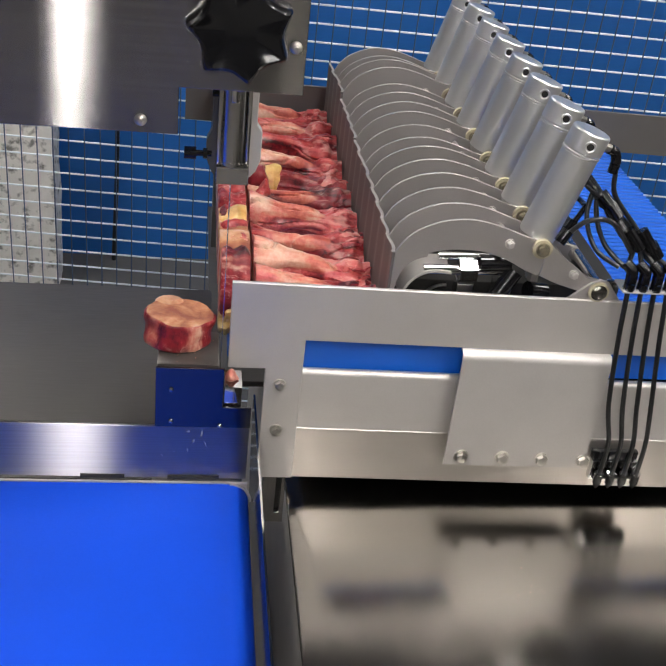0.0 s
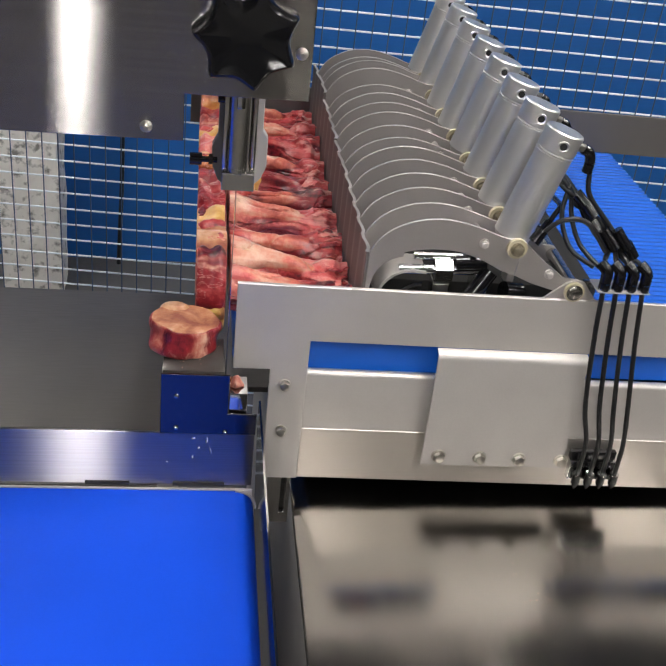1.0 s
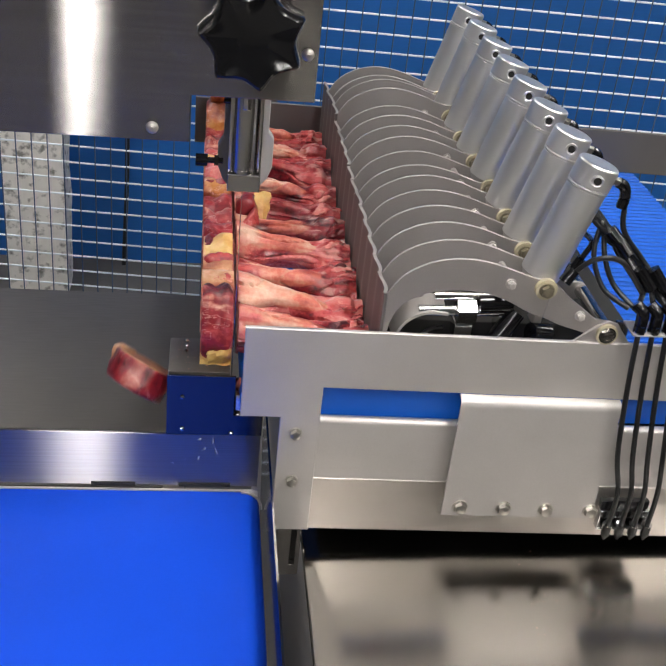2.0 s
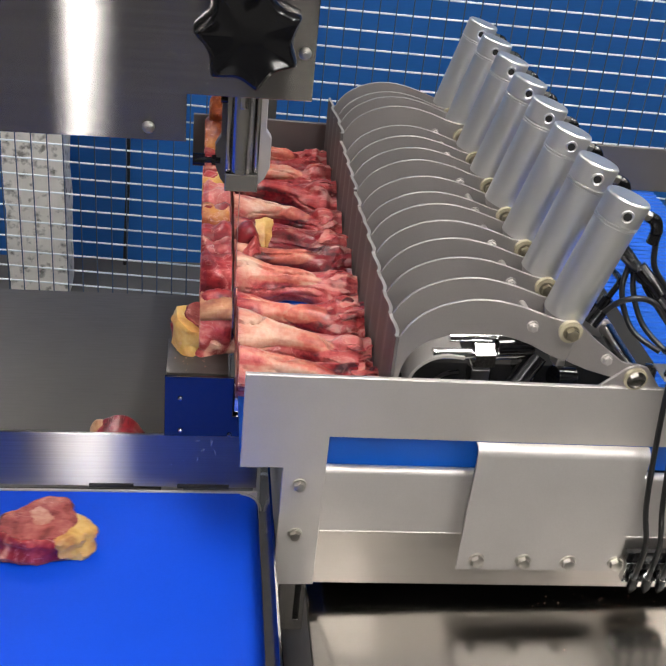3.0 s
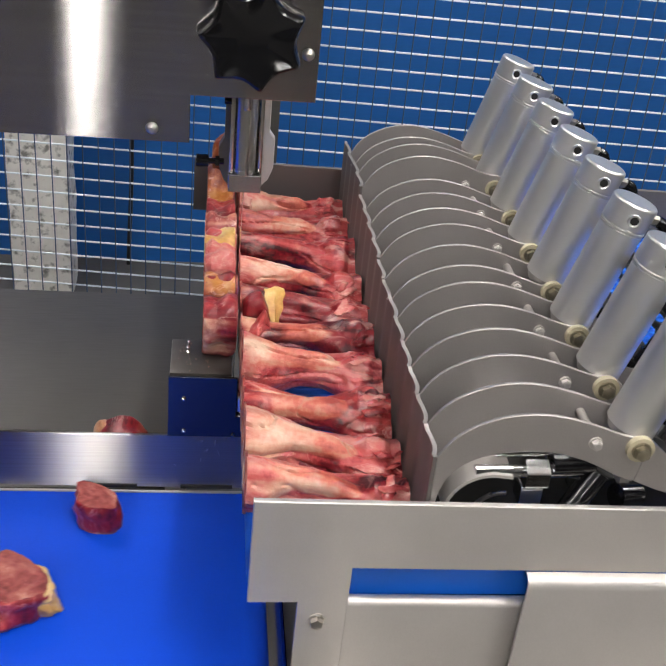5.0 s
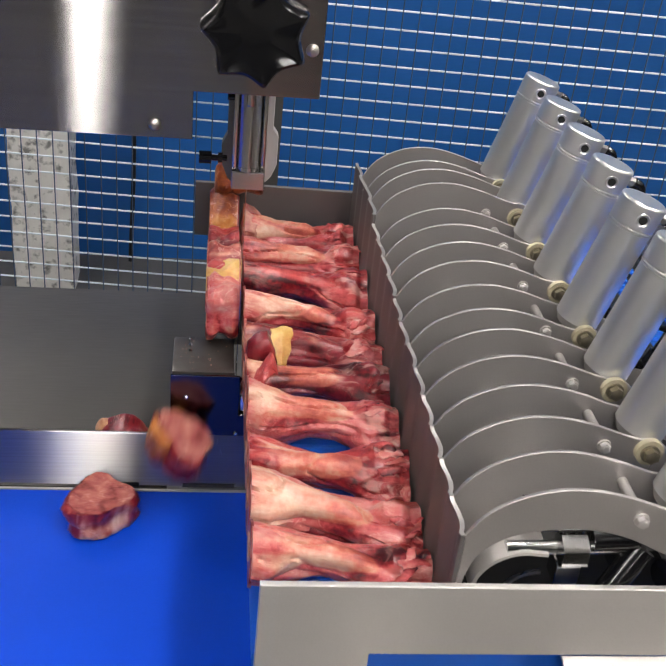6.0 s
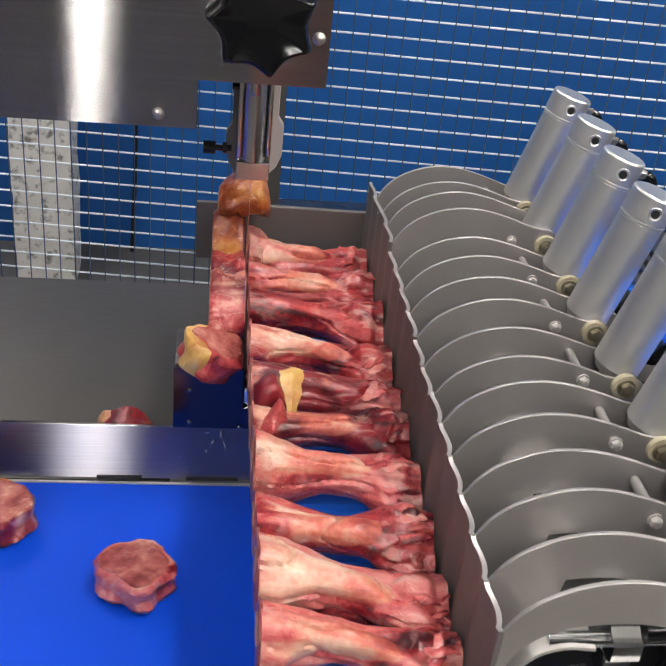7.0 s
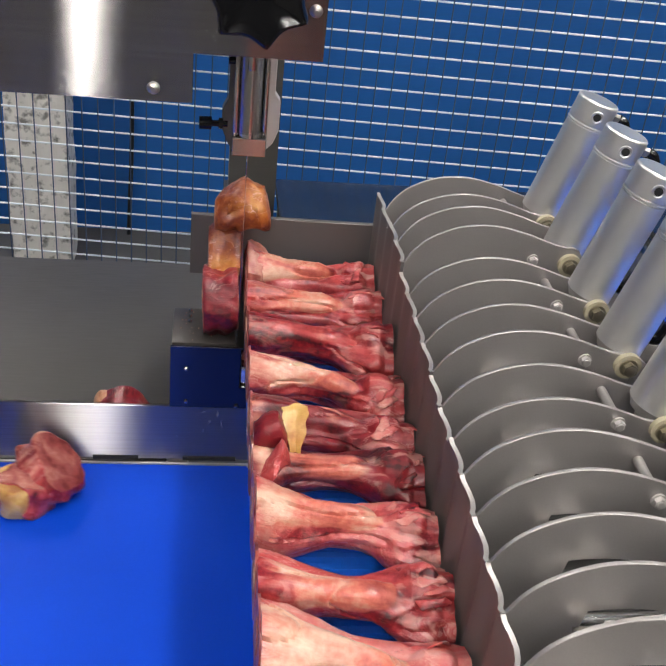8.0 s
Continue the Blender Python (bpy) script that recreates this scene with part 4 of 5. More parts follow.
    for k in range(7):
        dx, dy, dz = 0.0035 * (k % 3) - 0.003, 0.006 * (k // 3), 0.0045 * (k % 2) - 0.003 * (k // 4)
        end_x = 0.3795 + 0.0142 * (k % 4)
        runs.append([(end_x - 0.004, 0.0, 0.143), (0.385 + dx, 0.018 + dy, 0.160 + dz), (0.364 + dx, 0.032 + dy, 0.180 + dz), (0.347 - dx, 0.042 + dy, 0.196 - dz),
                     (0.336 + dx, 0.055 + dy, 0.208 + dz), (0.334 + dx, 0.10 + 0.07 * k, 0.200 + dz), (0.332, 0.14 + 0.07 * k, 0.185)])
    for r in runs:
        part("hose", hose(bmesh.new(), r, 0.0026), M_RUBBER, t, "thin black air hose")
    for p, q in (((0.385, 0.004, 0.160), (0.370, 0.01, 0.178)), ((0.398, 0.004, 0.160), (0.384, 0.01, 0.178)), ((0.362, 0.02, 0.186), (0.352, 0.028, 0.198)), ((0.372, 0.016, 0.168), (0.362, 0.024, 0.180)), ((0.352, 0.026, 0.196), (0.342, 0.034, 0.206)), ((0.408, 0.006, 0.150), (0.398, 0.010, 0.164)), ((0.301, 0.010, 0.160), (0.309, 0.013, 0.172))):
        part("push_fitting", rod(bmesh.new(), p, q, 0.0062, seg=14), M_BLACK, t)
    return t


clamp = clamp_unit()


# ---- the meat ----
def lump(bm, spine, radii, seed, seg=26, rough=0.16, freq=38.0, along=1.0, crease=0.0, outline=None):
    """A closed, uneven body round a spine of points; radii: (half width, half height) at each."""
    while len(spine) < 13:
        ps, rs = [Vector(p) for p in spine], [Vector(r) for r in radii]
        spine, radii = [ps[0]], [rs[0]]
        for k in range(len(ps) - 1):
            a, d = ps[max(k - 1, 0)], ps[min(k + 2, len(ps) - 1)]
            ra, rd = rs[max(k - 1, 0)], rs[min(k + 2, len(ps) - 1)]
            spine += [(9 * (ps[k] + ps[k + 1]) - a - d) / 16, ps[k + 1]]
            radii += [(9 * (rs[k] + rs[k + 1]) - ra - rd) / 16, rs[k + 1]]
    rings = []
    off = Vector((seed * 3.17, seed * 1.31, seed * 2.23))
    for p, (ry, rz) in zip(spine, radii):
        p = Vector(p)
        lp = []
        for k in range(seg):
            a = 2 * math.pi * k / seg
            d = Vector((0, math.cos(a) * ry, math.sin(a) * rz))
            if outline:
                d *= outline(a)
            q = p + d
            g = Vector((q.x * along, q.y, q.z))
            n = noise.noise(g * freq + off) * rough + noise.noise(g * freq * 2.7 + off) * rough * 0.45 + noise.noise(g * freq * 6 + off) * rough * 0.15
            if crease:
                n -= crease * max(0.0, 1 - abs(noise.noise(g * freq * 0.9 - off)) / 0.10)
            lp.append(bm.verts.new(p + d * (1 + n)))
        rings.append(lp)
    for a, b in zip(rings, rings[1:]):
        for k in range(seg):
            bm.faces.new((a[k], a[(k + 1) % seg], b[(k + 1) % seg], b[k]))
    bm.faces.new(rings[0][::-1])
    bm.faces.new(rings[-1])
    return bm


def profile(u, points):
    return float(np.interp(u, [p[0] for p in points], [p[1] for p in points]))


# near end and far end along the run, half widths at the cut, the waist and the clamp end, meat and share of bone
SHANKS = [
    (0.086, 0.060, 0.027, 0.0155, 0.026, M_MEAT_PALE, 1),
    (0.142, 0.108, 0.030, 0.0180, 0.027, M_MEAT_PALE, 1),
    (0.198, 0.170, 0.025, 0.0165, 0.028, M_MEAT, 1),
    (0.262, 0.232, 0.031, 0.0175, 0.028, M_MEAT_PALE, 1),
    (0.325, 0.298, 0.023, 0.0170, 0.028, M_MEAT_RED, 1),
    (0.378, 0.345, 0.027, 0.0210, 0.026, M_MEAT_RED, 0),
    (0.440, 0.402, 0.026, 0.0170, 0.028, M_MEAT, 1),
    (0.500, 0.470, 0.029, 0.0200, 0.031, M_MEAT, 0),
    (0.556, 0.540, 0.026, 0.0185, 0.028, M_MEAT, 1),
    (0.612, 0.600, 0.029, 0.0195, 0.027, M_MEAT, 1),
]
SHANK_X0, SHANK_X1 = 0.0032, 0.1320
shanks = []


def bundles(u, lean, share):
    """Bone and muscles in the cross-section at u, as (across, up, radius) in shares of the half width; the bone comes first."""
    joint = profile(u, ((0, 1), (0.10, 1), (0.30, 0.0), (1, 0)))
    end = profile(u, ((0, 0), (0.55, 0), (0.78, 1), (1, 1)))
    waist = profile(u, ((0.15, 0), (0.38, 1), (0.52, 1), (0.75, 0)))
    return ((lean * (1 - 0.5 * end) - 0.12 * joint, 0.36 + 0.08 * waist - 0.20 * end, (0.50 + 0.24 * joint + 0.06 * waist - 0.14 * end) * share + 0.40 * (1 - share)),
            (0.42 - 0.10 * joint, 0.06, 0.57 - 0.10 * waist + 0.06 * end),
            (-0.44 + 0.12 * joint, -0.06, 0.53 - 0.12 * waist + 0.10 * end),
            (0.10, 0.42 * end + 0.12 * joint, 0.55 * end + 0.5 * joint),
            (0.0, -0.34, 0.62))


def shank_body(spine, widths, seed, lean, share, bare, seg=80):
    """Muscles and bone of a shank as one skin, and how far each point of it is bared bone."""
    bm = bmesh.new()
    off = Vector((seed * 3.17, seed * 1.31, seed * 2.23))
    rings, values = [], []
    n = len(spine) - 1
    for j, (p, w) in enumerate(zip(spine, widths)):
        u = j / n
        p = Vector(p)
        parts = bundles(u, lean, share)
        reach = profile(u, bare)
        lp = []
        for k in range(seg):
            a = 2 * math.pi * k / seg
            d = Vector((0, math.cos(a), math.sin(a)))
            best = []
            for by, bz, r in parts:
                dot, cross = by * d.y + bz * d.z, by * d.z - bz * d.y
                best.append(dot + math.sqrt(r * r - cross * cross) if abs(cross) < r else 0.01)
            best = [max(q, 0.01) for q in best]
            top = sum(q ** 16 for q in best) ** (1 / 16)
            first = best[0] ** 12 / sum(q ** 12 for q in best)
            q = p + d * (w * top)
            g = Vector((q.x * 0.30, q.y, q.z))
            rough = 0.15 * noise.noise(g * 34 + off) + 0.06 * noise.noise(g * 95 + off) + 0.05 * noise.noise(Vector((q.x * 0.12, q.y, q.z)) * 170 + off)
            rough -= 0.12 * max(0.0, 1 - abs(noise.noise(g * 42 - off)) / 0.07)
            rough += 0.10 * noise.noise(q * 62 - off) * profile(u, ((0, 0.7), (0.25, 0.2), (0.7, 0.3), (0.85, 1.0), (1, 1.3)))
            lp.append(bm.verts.new(p + d * (w * (top + rough))))
            values.append(first * reach)
        rings.append(lp)
    for a, b in zip(rings, rings[1:]):
        for k in range(seg):
            bm.faces.new((a[k], a[(k + 1) % seg], b[(k + 1) % seg], b[k]))
    bm.faces.new(rings[0][::-1])
    bm.faces.new(rings[-1])
    return bm, values


def lamb_shank(i, yl, yr, rl, rm, rr, mat, bony):
    t = thing("meat_shank", "raw meat shank with pale bone on the blue belt", "meat", "shanks on the carriage")
    rnd = random.Random(i)
    n = 96
    rm, rr = rm + 0.0012, rr - 0.0008
    spine, widths = [], []
    for k in range(n + 1):
        u = k / n
        x = SHANK_X0 + (SHANK_X1 - SHANK_X0) * u
        w = profile(u, ((0, rl), (0.10, rl * 1.02), (0.26, (rl + rm) / 2), (0.42, rm), (0.60, rm * 1.05), (0.80, rr), (0.94, rr * 1.0), (1.0, rr * 0.8)))
        y = yl + (yr - yl) * u + 0.003 * math.sin(u * 6 + i)
        crest = profile(u, ((0, 0.0275 + 1.9 * rl), (0.45, 0.0275 + 1.1 * rl + 0.8 * rr - 0.004), (0.9, 0.0275 + 1.9 * rr), (1.0, 0.0275 + 1.75 * rr)))
        spine.append((x, y, crest - w * 0.95))
        widths.append(w)
    soft = [sum(widths[max(0, k - 6):k + 7]) / len(widths[max(0, k - 6):k + 7]) for k in range(n + 1)]
    s0 = rnd.uniform(0.02, 0.16)
    bare = ((0, 0.35), (s0, 0.50), (0.30, 0.75), (0.42, 1.0), (rnd.uniform(0.56, 0.70), 0.95), (rnd.uniform(0.74, 0.84), 0.05), (1, 0)) if bony else ((0, 0.6), (0.16, 0.4), (0.34, 0.15), (0.5, 0.5), (0.66, 0.2), (1, 0.1))
    bm, values = shank_body(spine, soft, i + 1, rnd.uniform(-0.38, 0.05), 1.0 if bony else 0.55, bare)
    own = Matrix.Translation((SHANK_X0, yl, 0)) @ Matrix.Rotation(math.atan2(yr - yl, SHANK_X1 - SHANK_X0), 4, "Z")
    bmesh.ops.transform(bm, matrix=own.inverted(), verts=bm.verts[:])
    body = part("meat", bm, mat, t)
    body.matrix_basis = own
    body.data.attributes.new("tissue", "FLOAT", "POINT").data.foreach_set("value", values)
    film = [profile(k // 80 / n, ((0, 0.7), (0.12, 0.35), (0.3, 0.1), (0.6, 0.15), (0.82, 0.8), (1, 1))) for k in range(len(values))]
    body.data.attributes.new("sinew", "FLOAT", "POINT").data.foreach_set("value", film)
    # sawn end
    bm = bmesh.new()
    lump(bm, [(SHANK_X0 - 0.0012, *spine[0][1:]), (SHANK_X0 + 0.001, *spine[0][1:])], [(rl * 0.96, rl * 0.94)] * 2, i + 1, 30, 0.3, 36)
    cut = part("sawn_face", bm, M_CUT, t, "smooth sawn meat face")
    bm = bmesh.new()
    rod(bm, (SHANK_X0 - 0.0022, yl + 0.003, 0.030 + rl), (SHANK_X0, yl + 0.003, 0.030 + rl), rl * 0.42, seg=20)
    part("sawn_bone", bm, M_MARROW, cut, "pale sawn bone")
    # torn sinew at the clamp end: thin ragged flaps that lie on the muscle
    for k in range(4):
        j = n - 4 - rnd.randrange(14)
        a = radians(rnd.uniform(40, 150))
        c = Vector(spine[j]) + Vector((0, math.cos(a) * soft[j] * 0.98, math.sin(a) * soft[j] * 0.98))
        q = rnd.uniform(0.006, 0.012)
        ry, rz = q * 0.42, 0.0008
        tilt = Matrix.Translation(c) @ Matrix.Rotation(a - math.pi / 2 + rnd.uniform(-0.3, 0.3), 4, "X") @ Matrix.Rotation(rnd.uniform(-0.9, 0.9), 4, "Z")
        bm = lump(bmesh.new(), [(q * v, 0.25 * q * math.sin(2 * v), -0.0025 * v * v) for v in (-1.2, -0.7, 0, 0.5, 0.9)], [(ry * w, rz) for w in (0.2, 0.7, 0.8, 0.5, 0.15)], i * 5 + k, 30, 0.9, 150)
        bmesh.ops.transform(bm, matrix=tilt, verts=bm.verts[:])
        part("tendon", bm, M_MEAT_PALE, t, "torn pale tendon")
    if i == 9:
        bm = lump(bmesh.new(), [(0.0034 + 0.026 * v, yl - 0.002, 0.058 + 0.006 * (1 - v)) for v in (0, 0.05, 0.35, 0.7, 0.95, 1.0)], [(0.029 * q, 0.027 * q) for q in (0.9, 0.97, 0.97, 0.9, 0.7, 0.4)], i + 33, 44, 0.3, 50)
        part("fat_cap", bm, M_KNUCKLE, t, "tan fat cap over the joint")
    shanks.append(t)
    return t


for i, row in enumerate(SHANKS):
    lamb_shank(i, *row)


def fat_flap(y, x, seed):
    """The yellow flap over the sixth shank."""
    t = shanks[5]
    bm = bmesh.new()
    nu, nv = 10, 14
    grid = []
    for j in range(nv + 1):
        v = j / nv
        row = []
        for k in range(nu + 1):
            u = k / nu - 0.5
            wide = 0.020 * (1 - 0.55 * v * v) * (1 + 0.25 * noise.noise(Vector((v * 4, seed, 0))))
            p = Vector((x - 0.004 + u * wide, y + 0.006 - 0.028 * v - 0.006 * abs(u), 0.0885 - 0.004 * v - 0.020 * v * v))
            row.append(bm.verts.new(p + noise.noise_vector(p * 90) * 0.0022))
        grid.append(row)
    for r0, r1 in zip(grid, grid[1:]):
        for k in range(nu):
            bm.faces.new((r0[k], r0[k + 1], r1[k + 1], r1[k]))
    g = bmesh.ops.extrude_face_region(bm, geom=bm.faces[:])
    bmesh.ops.translate(bm, verts=[v for v in g["geom"] if isinstance(v, bmesh.types.BMVert)], vec=(0, -0.0007, -0.0014))
    bmesh.ops.recalc_face_normals(bm, faces=bm.faces[:])
    part("fat_flap", bm, M_FLAP, t, "torn yellow fat flap")
    bm = lump(bmesh.new(), [(0.004, y - 0.012, 0.070), (0.012, y - 0.014, 0.076), (0.022, y - 0.015, 0.076), (0.030, y - 0.016, 0.068)], [(0.010, 0.010), (0.014, 0.014), (0.014, 0.014), (0.008, 0.008)], seed + 3, 22, 0.35, 50)
    part("muscle_lump", bm, M_MEAT_RED, t)


fat_flap(0.346, 0.040, 41)

# slices: along the run, half width, half height, thickness, hide, then the fall:
# start, landing time, place on the belt at landing, turn on the belt
# Dark red hides also stand in for the shadow under the saw head.
SLICES = [
    (0.077, 0.030, 0.041, 0.030, M_MEAT_RED, 3, 2.00, 2.35, (-0.044, -0.134), 12, 0.215),
    (0.131, 0.030, 0.030, 0.032, M_MEAT, 4, 2.60, 2.92, (-0.256, -0.125), -20, 0.215),
    (0.166, 0.021, 0.026, 0.030, M_MEAT, 4, 3.36, 3.82, (-0.035, -0.149), 70, 0.212),
    (0.197, 0.031, 0.032, 0.032, M_MEAT_RED, 2, 3.36, 3.86, (-0.020, -0.205), 15, 0.215),
    (0.252, 0.032, 0.031, 0.032, M_MEAT_RED, 3, 4.08, 4.42, (-0.068, -0.212), 40, 0.225),
    (0.291, 0.018, 0.026, 0.032, M_MEAT_RED, 0, 4.42, 4.72, (-0.080, -0.100), -30, 0.2),
    (0.328, 0.032, 0.031, 0.032, M_MEAT_RED, 0, 5.30, 5.65, (-0.075, -0.098), 10, 0.17),
    (0.372, 0.026, 0.030, 0.032, M_MEAT_RED, 1, 5.62, 6.12, (-0.074, -0.117), -45, 0.17),
    (0.436, 0.033, 0.031, 0.032, M_MEAT_PALE, 0, 6.40, 6.93, (-0.082, -0.198), 60, 0.19),
    (0.470, 0.024, 0.029, 0.034, M_MEAT, 1, 7.05, 7.40, (-0.060, -0.112), 25, 0.225),
    (0.502, 0.030, 0.030, 0.034, M_MEAT_RED, 0, 7.08, 7.44, (-0.052, -0.100), -15, 0.225),
    (0.552, 0.033, 0.031, 0.032, M_MEAT_RED, 0, 7.90, 8.6, (-0.04, -0.1), 0, 0.2),
    (0.608, 0.036, 0.050, 0.032, M_MEAT_RED, 1, 8.9, 9.2, (0, 0), 0, 0.2),
]
# slices that lean out over the guide box before they drop: when the lean begins
# and how far it sags forward and down
LEAN = {3: (2.55, -0.020, -0.024), 8: (6.15, -0.004, -0.010, -30), 9: (6.70, -0.020, -0.024)}
TIPPED = {10: -48}
SLICE_Z, SLICE_X, BELT_Z = 0.0600, -0.0182, -0.1145
slices = []


def meat_slice(i, y, w, h, d, mat, fat, *fall):
    t = thing("meat_slice", "thick raw meat slice with a fatty rim and sawn face", "meat slice", "sawn slices", at=(SLICE_X, y, SLICE_Z))
    us = [-1, -0.93, -0.6, -0.2, 0.2, 0.6, 0.95, 1]
    rnd = random.Random(i + 200)
    waves = [(q, rnd.uniform(0.5, 1.0) * amp, rnd.uniform(0, 6.28)) for q, amp in ((2, 0.12), (3, 0.12), (4, 0.04), (5, 0.03))]

    def rim(a):
        return 0.97 + sum(amp * math.cos(q * a + ph) for q, amp, ph in waves)
    bm = lump(bmesh.new(), [(d / 2 * u, 0, 0.002 * math.sin(3 * u + i)) for u in us], [(w * s, h * s) for s in (0.93, 0.98, 1.04, 0.97, 1.0, 1.05, 0.98, 0.94)], i + 60, 72, 0.20, 42, outline=rim)
    pale = rnd.uniform(0, 6.28)
    values = [(0.5 if i in (4, 5, 6, 7) else 0.72) * max(0.0, math.cos(math.atan2(v.co.z, v.co.y) - pale)) for v in bm.verts]
    part("body", bm, mat, t).data.attributes.new("tissue", "FLOAT", "POINT").data.foreach_set("value", values)
    for s in (-1, 1):
        bm = lump(bmesh.new(), [(s * d / 2 * 0.97, 0, 0), (s * (d / 2 + 0.0008), 0, 0)], [(w * 0.92, h * 0.92)] * 2, i + 60, 72, 0.20, 42, outline=rim)
        cut = part("sawn_face", bm, M_CUT, t, "smooth sawn meat face")
        if i in (0, 11):
            bm = lump(bmesh.new(), [(s * d / 2, 0.004, -0.002), (s * (d / 2 + 0.0016), 0.004, -0.002)], [(w * 0.36, h * 0.28)] * 2, i + 3, 26, 0.7, 60)
            part("sawn_bone", bm, M_MARROW, cut, "pale sawn bone")
    if fat == 3:
        bm = lump(bmesh.new(), [(d * u, -w * 0.35, -h * (0.58 if i == 4 else 0.72) + 0.003 * math.sin(4 * u)) for u in (-0.52, -0.5, -0.25, 0, 0.25, 0.48, 0.52)], [(w * q * 0.7, h * q * 0.5) for q in (0.7, 0.85, 1.0, 0.92, 1.0, 0.9, 0.75)], i + 80, 40, 0.4, 60)
        part("fat_cap", bm, M_FLAP, t, "thick yellow fat cap")
    elif fat == 4:
        bm = lump(bmesh.new(), [(d * u, 0, h * 0.60 + 0.001 * math.sin(4 * u)) for u in (-0.51, -0.49, -0.25, 0, 0.25, 0.49, 0.51)], [(w * q, h * q * 0.5) for q in (0.92, 0.97, 1.0, 1.0, 1.0, 0.97, 0.92)], i + 80, 40, 0.16, 50)
        part("fat_cap", bm, M_TAN, t, "smooth tan fat cap")
    elif fat:
        bm = lump(bmesh.new(), [(d * u, -w * 0.12, h * 0.42 + 0.002 * math.sin(4 * u)) for u in (-0.52, -0.5, -0.25, 0, 0.25, 0.44, 0.46)], [(w * q, h * q * 0.72) for q in (0.80, 0.88, 0.94, 0.92, 0.94, 0.9, 0.8)], i + 80, 34, 0.26, 50)
        part("fat_cap", bm, M_FLAP if fat == 2 or i == 9 else M_AMBER if h > 0.045 or i == 7 else M_FAT, t, "thick yellow fat cap")
    if h > 0.045:
        bm = lump(bmesh.new(), [(-0.012, 0.002, 0.062), (-0.010, 0.002, 0.064), (0.004, 0.002, 0.074), (0.020, 0.004, 0.077), (0.036, 0.004, 0.068), (0.043, 0.004, 0.058)],
                  [(0.010, 0.008), (0.020, 0.017), (0.024, 0.023), (0.022, 0.024), (0.024, 0.020), (0.010, 0.008)], 74, 56, 0.34, 40, crease=0.08)
        part("fat_block", bm, M_AMBER, t, "orange-brown fat block")
    slices.append((t, y, h, d, fall, LEAN.get(i, (None, 0, 0)), TIPPED.get(i, -86)))


for i, row in enumerate(SLICES):
    meat_slice(i, *row)


def lying_steak():
    t = thing("meat_slice", "round raw meat slice with a tan fatty face", "meat slice", "sawn slices", at=(-0.047, 0.0, 0.042))
    bm = lump(bmesh.new(), [(0.0145 * u, 0, 0) for u in (-1, -0.9, -0.5, 0.0, 0.5, 0.88, 1)], [(0.031 * q, 0.033 * q) for q in (0.92, 0.99, 1.0, 0.99, 1.0, 0.99, 0.95)], 31, 60, 0.22, 26)
    values = [0.6 * max(0.0, math.cos(2.6 * math.atan2(v.co.z, v.co.y) + 0.5)) for v in bm.verts]
    part("body", bm, M_MEAT_RED, t).data.attributes.new("tissue", "FLOAT", "POINT").data.foreach_set("value", values)
    bm = lump(bmesh.new(), [(0.0120, 0, 0), (0.0152, 0, 0)], [(0.0290, 0.0305)] * 2, 31, 60, 0.22, 26)
    part("sawn_face", bm, M_TAN, t, "tan fatty face")
    bm = lump(bmesh.new(), [(-0.006, 0.020, 0.008), (0.004, 0.024, 0.010), (0.013, 0.026, 0.010), (0.018, 0.026, 0.010)], [(0.005, 0.008), (0.009, 0.016), (0.009, 0.016), (0.005, 0.009)], 9, 34, 0.3, 40)
    part("fold", bm, M_TAN, t, "pale folded rim")
    return t


steak = lying_steak()


# ---- scraps and smears ----
def meat_scrap(label, spine, radii, seed, mat):
    t = thing("meat_scrap", label, "meat scrap", "scraps")
    part("scrap", lump(bmesh.new(), spine, radii, seed, 26, 0.7, 90), mat, t)
    return t


meat_scrap("crumbs of raw meat on the lower blade shoe", [(0.001, -0.034, 0.006), (0.005, -0.032, 0.009), (0.010, -0.031, 0.008), (0.015, -0.033, 0.005)], [(0.003, 0.002), (0.008, 0.004), (0.007, 0.003), (0.002, 0.001)], 5, M_KNUCKLE)
riders = [meat_scrap("loose brown meat offcut lying between two shanks", [(0.030, 0.112, 0.036), (0.045, 0.114, 0.042), (0.065, 0.112, 0.043), (0.085, 0.106, 0.036)], [(0.004, 0.004), (0.010, 0.010), (0.011, 0.010), (0.004, 0.004)], 15, M_MEAT_RED),
          meat_scrap("small torn flap of raw meat beside a shank", [(0.008, 0.292, 0.058), (0.018, 0.300, 0.070), (0.026, 0.304, 0.074), (0.032, 0.306, 0.066)], [(0.004, 0.004), (0.012, 0.008), (0.010, 0.008), (0.003, 0.003)], 25, M_MEAT)]


def fat_smear():
    t = thing("fat_smear", "thin white smears of fat on the front strip", "smear")
    for k, (x, z, w, h) in enumerate(((-0.034, -0.052, 0.004, 0.0018), (-0.020, -0.054, 0.002, 0.005), (-0.028, -0.064, 0.002, 0.003), (-0.016, -0.067, 0.0012, 0.006), (-0.034, -0.076, 0.0016, 0.003), (-0.060, -0.083, 0.002, 0.0012), (-0.048, -0.078, 0.001, 0.001))):
        bm = bmesh.new()
        bmesh.ops.create_uvsphere(bm, u_segments=10, v_segments=6, radius=1.0, matrix=Matrix.Translation((x, -0.0476, z)) @ Matrix.Rotation(radians(20 * (k % 3) - 15), 4, "Y") @ Matrix.Diagonal((w * 0.6, 0.0003, h * 0.75, 1)))
        part("smear", bm, M_SMEAR, t)
    return t


fat_smear()


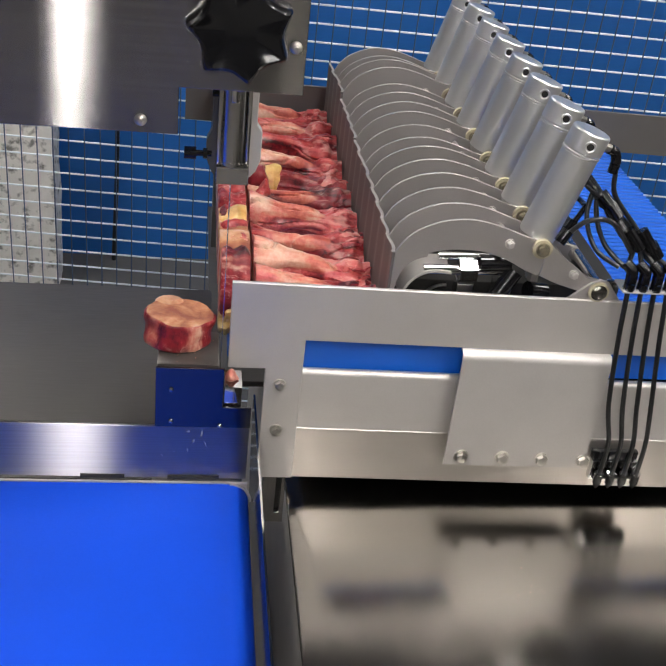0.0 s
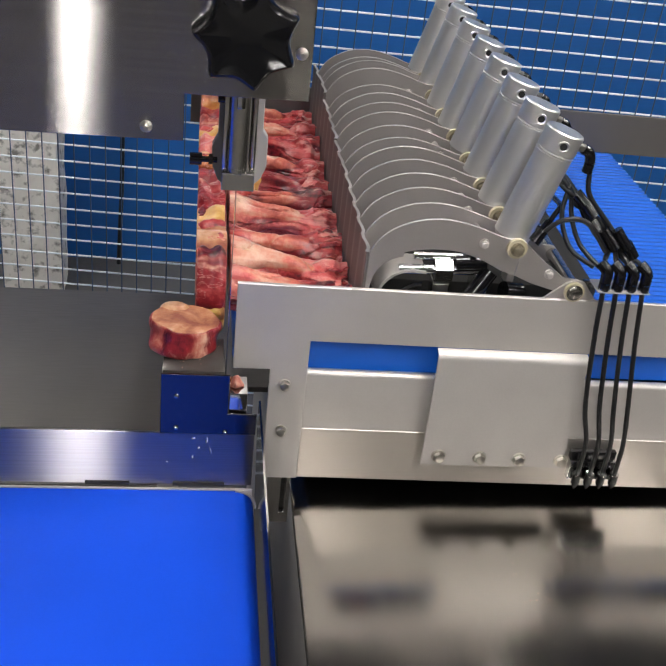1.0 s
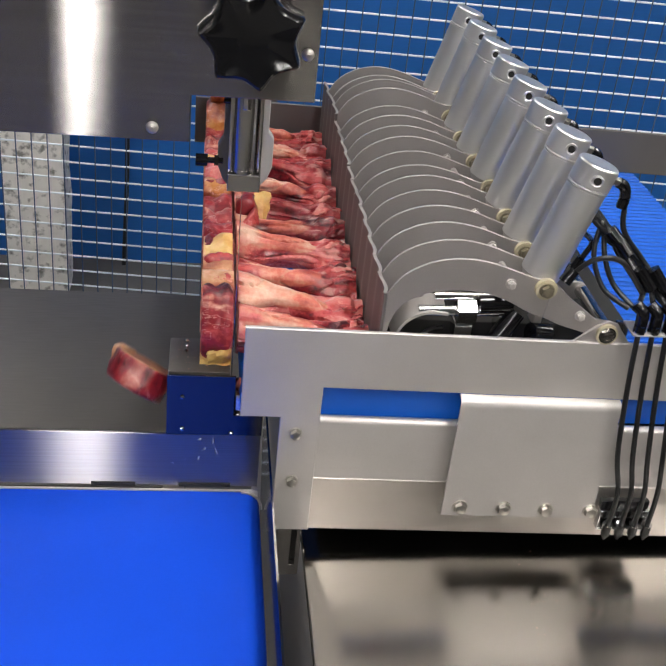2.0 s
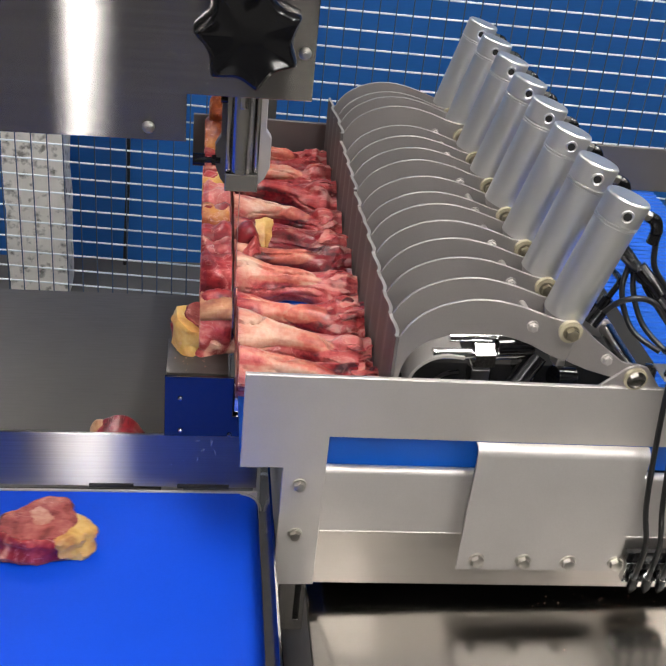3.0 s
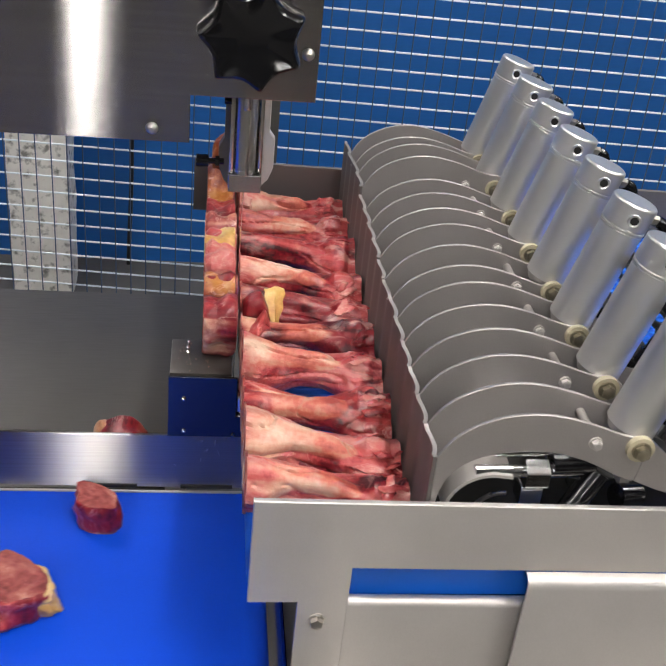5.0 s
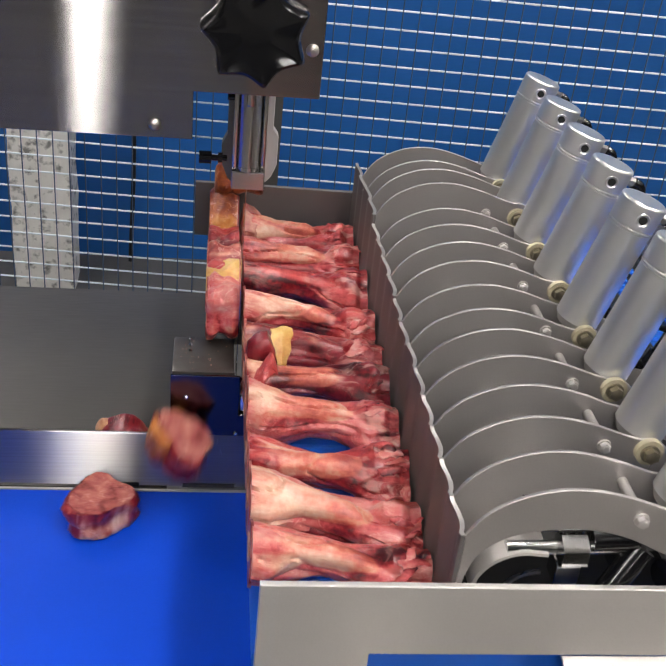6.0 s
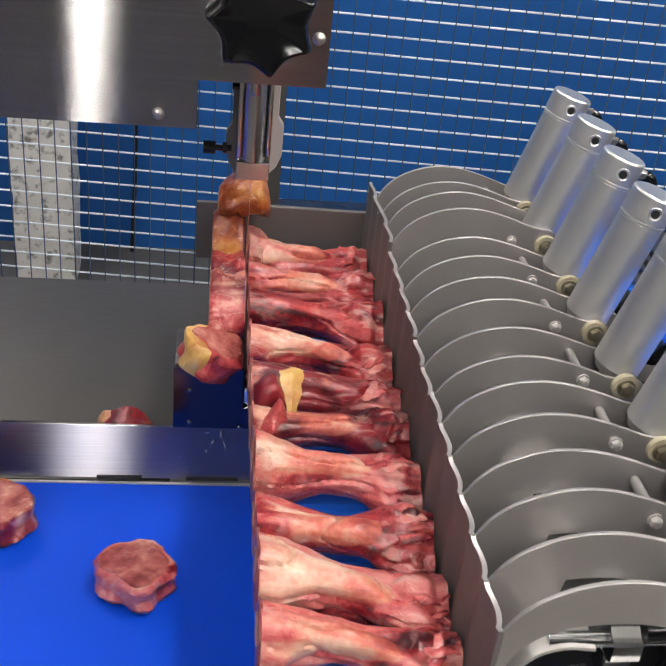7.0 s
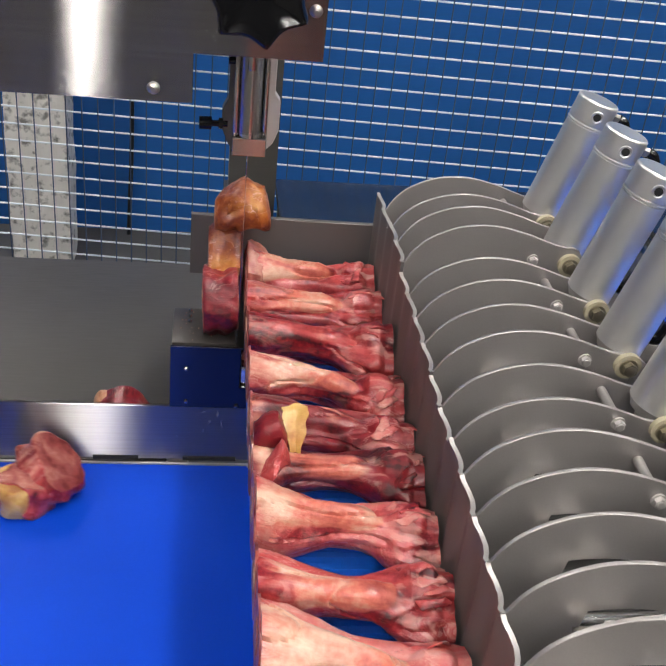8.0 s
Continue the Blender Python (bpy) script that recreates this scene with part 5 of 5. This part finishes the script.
def bone_dust():
    bm = bmesh.new()
    rnd = random.Random(4)
    for k in range(90):
        x, y = (rnd.gauss(0.36, 0.045), rnd.gauss(-0.155, 0.03)) if k < 80 else (rnd.uniform(0.10, 0.55), rnd.uniform(-0.25, 0.12))
        r = rnd.uniform(0.0002, 0.0006) if k < 80 else rnd.uniform(0.0002, 0.0005)
        bmesh.ops.create_icosphere(bm, subdivisions=1, radius=r, matrix=Matrix.Translation((x, y, -0.172 + r * 0.5)))
    for k in range(26):
        r = rnd.uniform(0.0003, 0.0006)
        bmesh.ops.create_icosphere(bm, subdivisions=1, radius=r, matrix=Matrix.Translation((rnd.uniform(-0.064, -0.008), rnd.uniform(-0.040, 0.016), 0.0276 + r * 0.4)))
    return tagged(part("bone_dust", bm, M_BONE), "fine pale bone dust scattered on the steel", "bone dust", kind="stuff")


bone_dust()


# ---- what moves ----
def motions():
    walk(carriage, [(t, pose(0, run(t), 0)) for t in T_Y])
    both = sorted(set(T_Y) | set(T_X))
    walk(clamp, [(t, pose(push(t), run(t), 0)) for t in both])
    for s in shanks + riders:
        walk(s, [(t, pose(push(t), run(t), 0)) for t in both])
    for s, y, h, d, (t0, t1, (lx, ly), turn, speed), (lean, sag_y, sag_z, *angle), tip in slices:
        rows = [(t, pose(SLICE_X + push(t), y + run(t), SLICE_Z)) for t in both if t < (lean or t0) - 0.05]
        if t0 < 8:
            a = (SLICE_X + push(t0), y + run(t0), SLICE_Z)
            tm = t0 + (t1 - t0) * 0.5
            if lean:
                rows.append((lean, pose(SLICE_X, y + run(lean), SLICE_Z)))
                rows += [(q, pose(SLICE_X - 0.012, y + run(q) + sag_y, SLICE_Z + sag_z, 0, *(angle or [-68]), 0)) for q in (lean + 0.3, t0)]
                rows.append((tm, pose((a[0] + lx) / 2 - 0.006, (y + run(tm) + ly) / 2, SLICE_Z - 0.070, 0, -82, turn * 0.4)))
            else:
                rows.append((t0, pose(*a)))
                rows.append((tm, pose(a[0] - 0.020, y + run(tm) - 0.008, SLICE_Z - 0.012, 0, -30, turn * 0.2)))
            z = BELT_Z + d / 2 + 0.001 + (0.009 if tip > -60 else 0)
            rows.append((t1, pose(lx, ly, z, 0, tip, turn)))
            tt = t1
            while t1 < 8.0 and tt < 8.0:
                tt = min(8.0, tt + 0.2)
                rows.append((tt, pose(lx - speed * (tt - t1), ly, z, 0, tip, turn)))
        walk(s, rows)
    flat = (0, -88, 0)
    walk(steak, [(0.0, pose(-0.047, 0.004, 0.0425, *flat)), (1.0, pose(-0.047, 0.004, 0.0425, *flat)), (1.2, pose(-0.049, 0.004, 0.0425, *flat)),
                 (1.5, pose(-0.060, 0.002, 0.043, 0, -84, 4)), (1.7, pose(-0.068, 0.0, 0.043, 0, -80, 6)),
                 (2.0, pose(-0.095, -0.012, 0.0, 0, -50, 40)), (2.3, pose(-0.1115, -0.0235, -0.081, 6, -8, 82)), (2.5, pose(-0.1115, -0.0235, -0.0835, 6, -4, 86)), (8.0, pose(-0.1115, -0.0235, -0.0835, 6, -4, 86))])


motions()
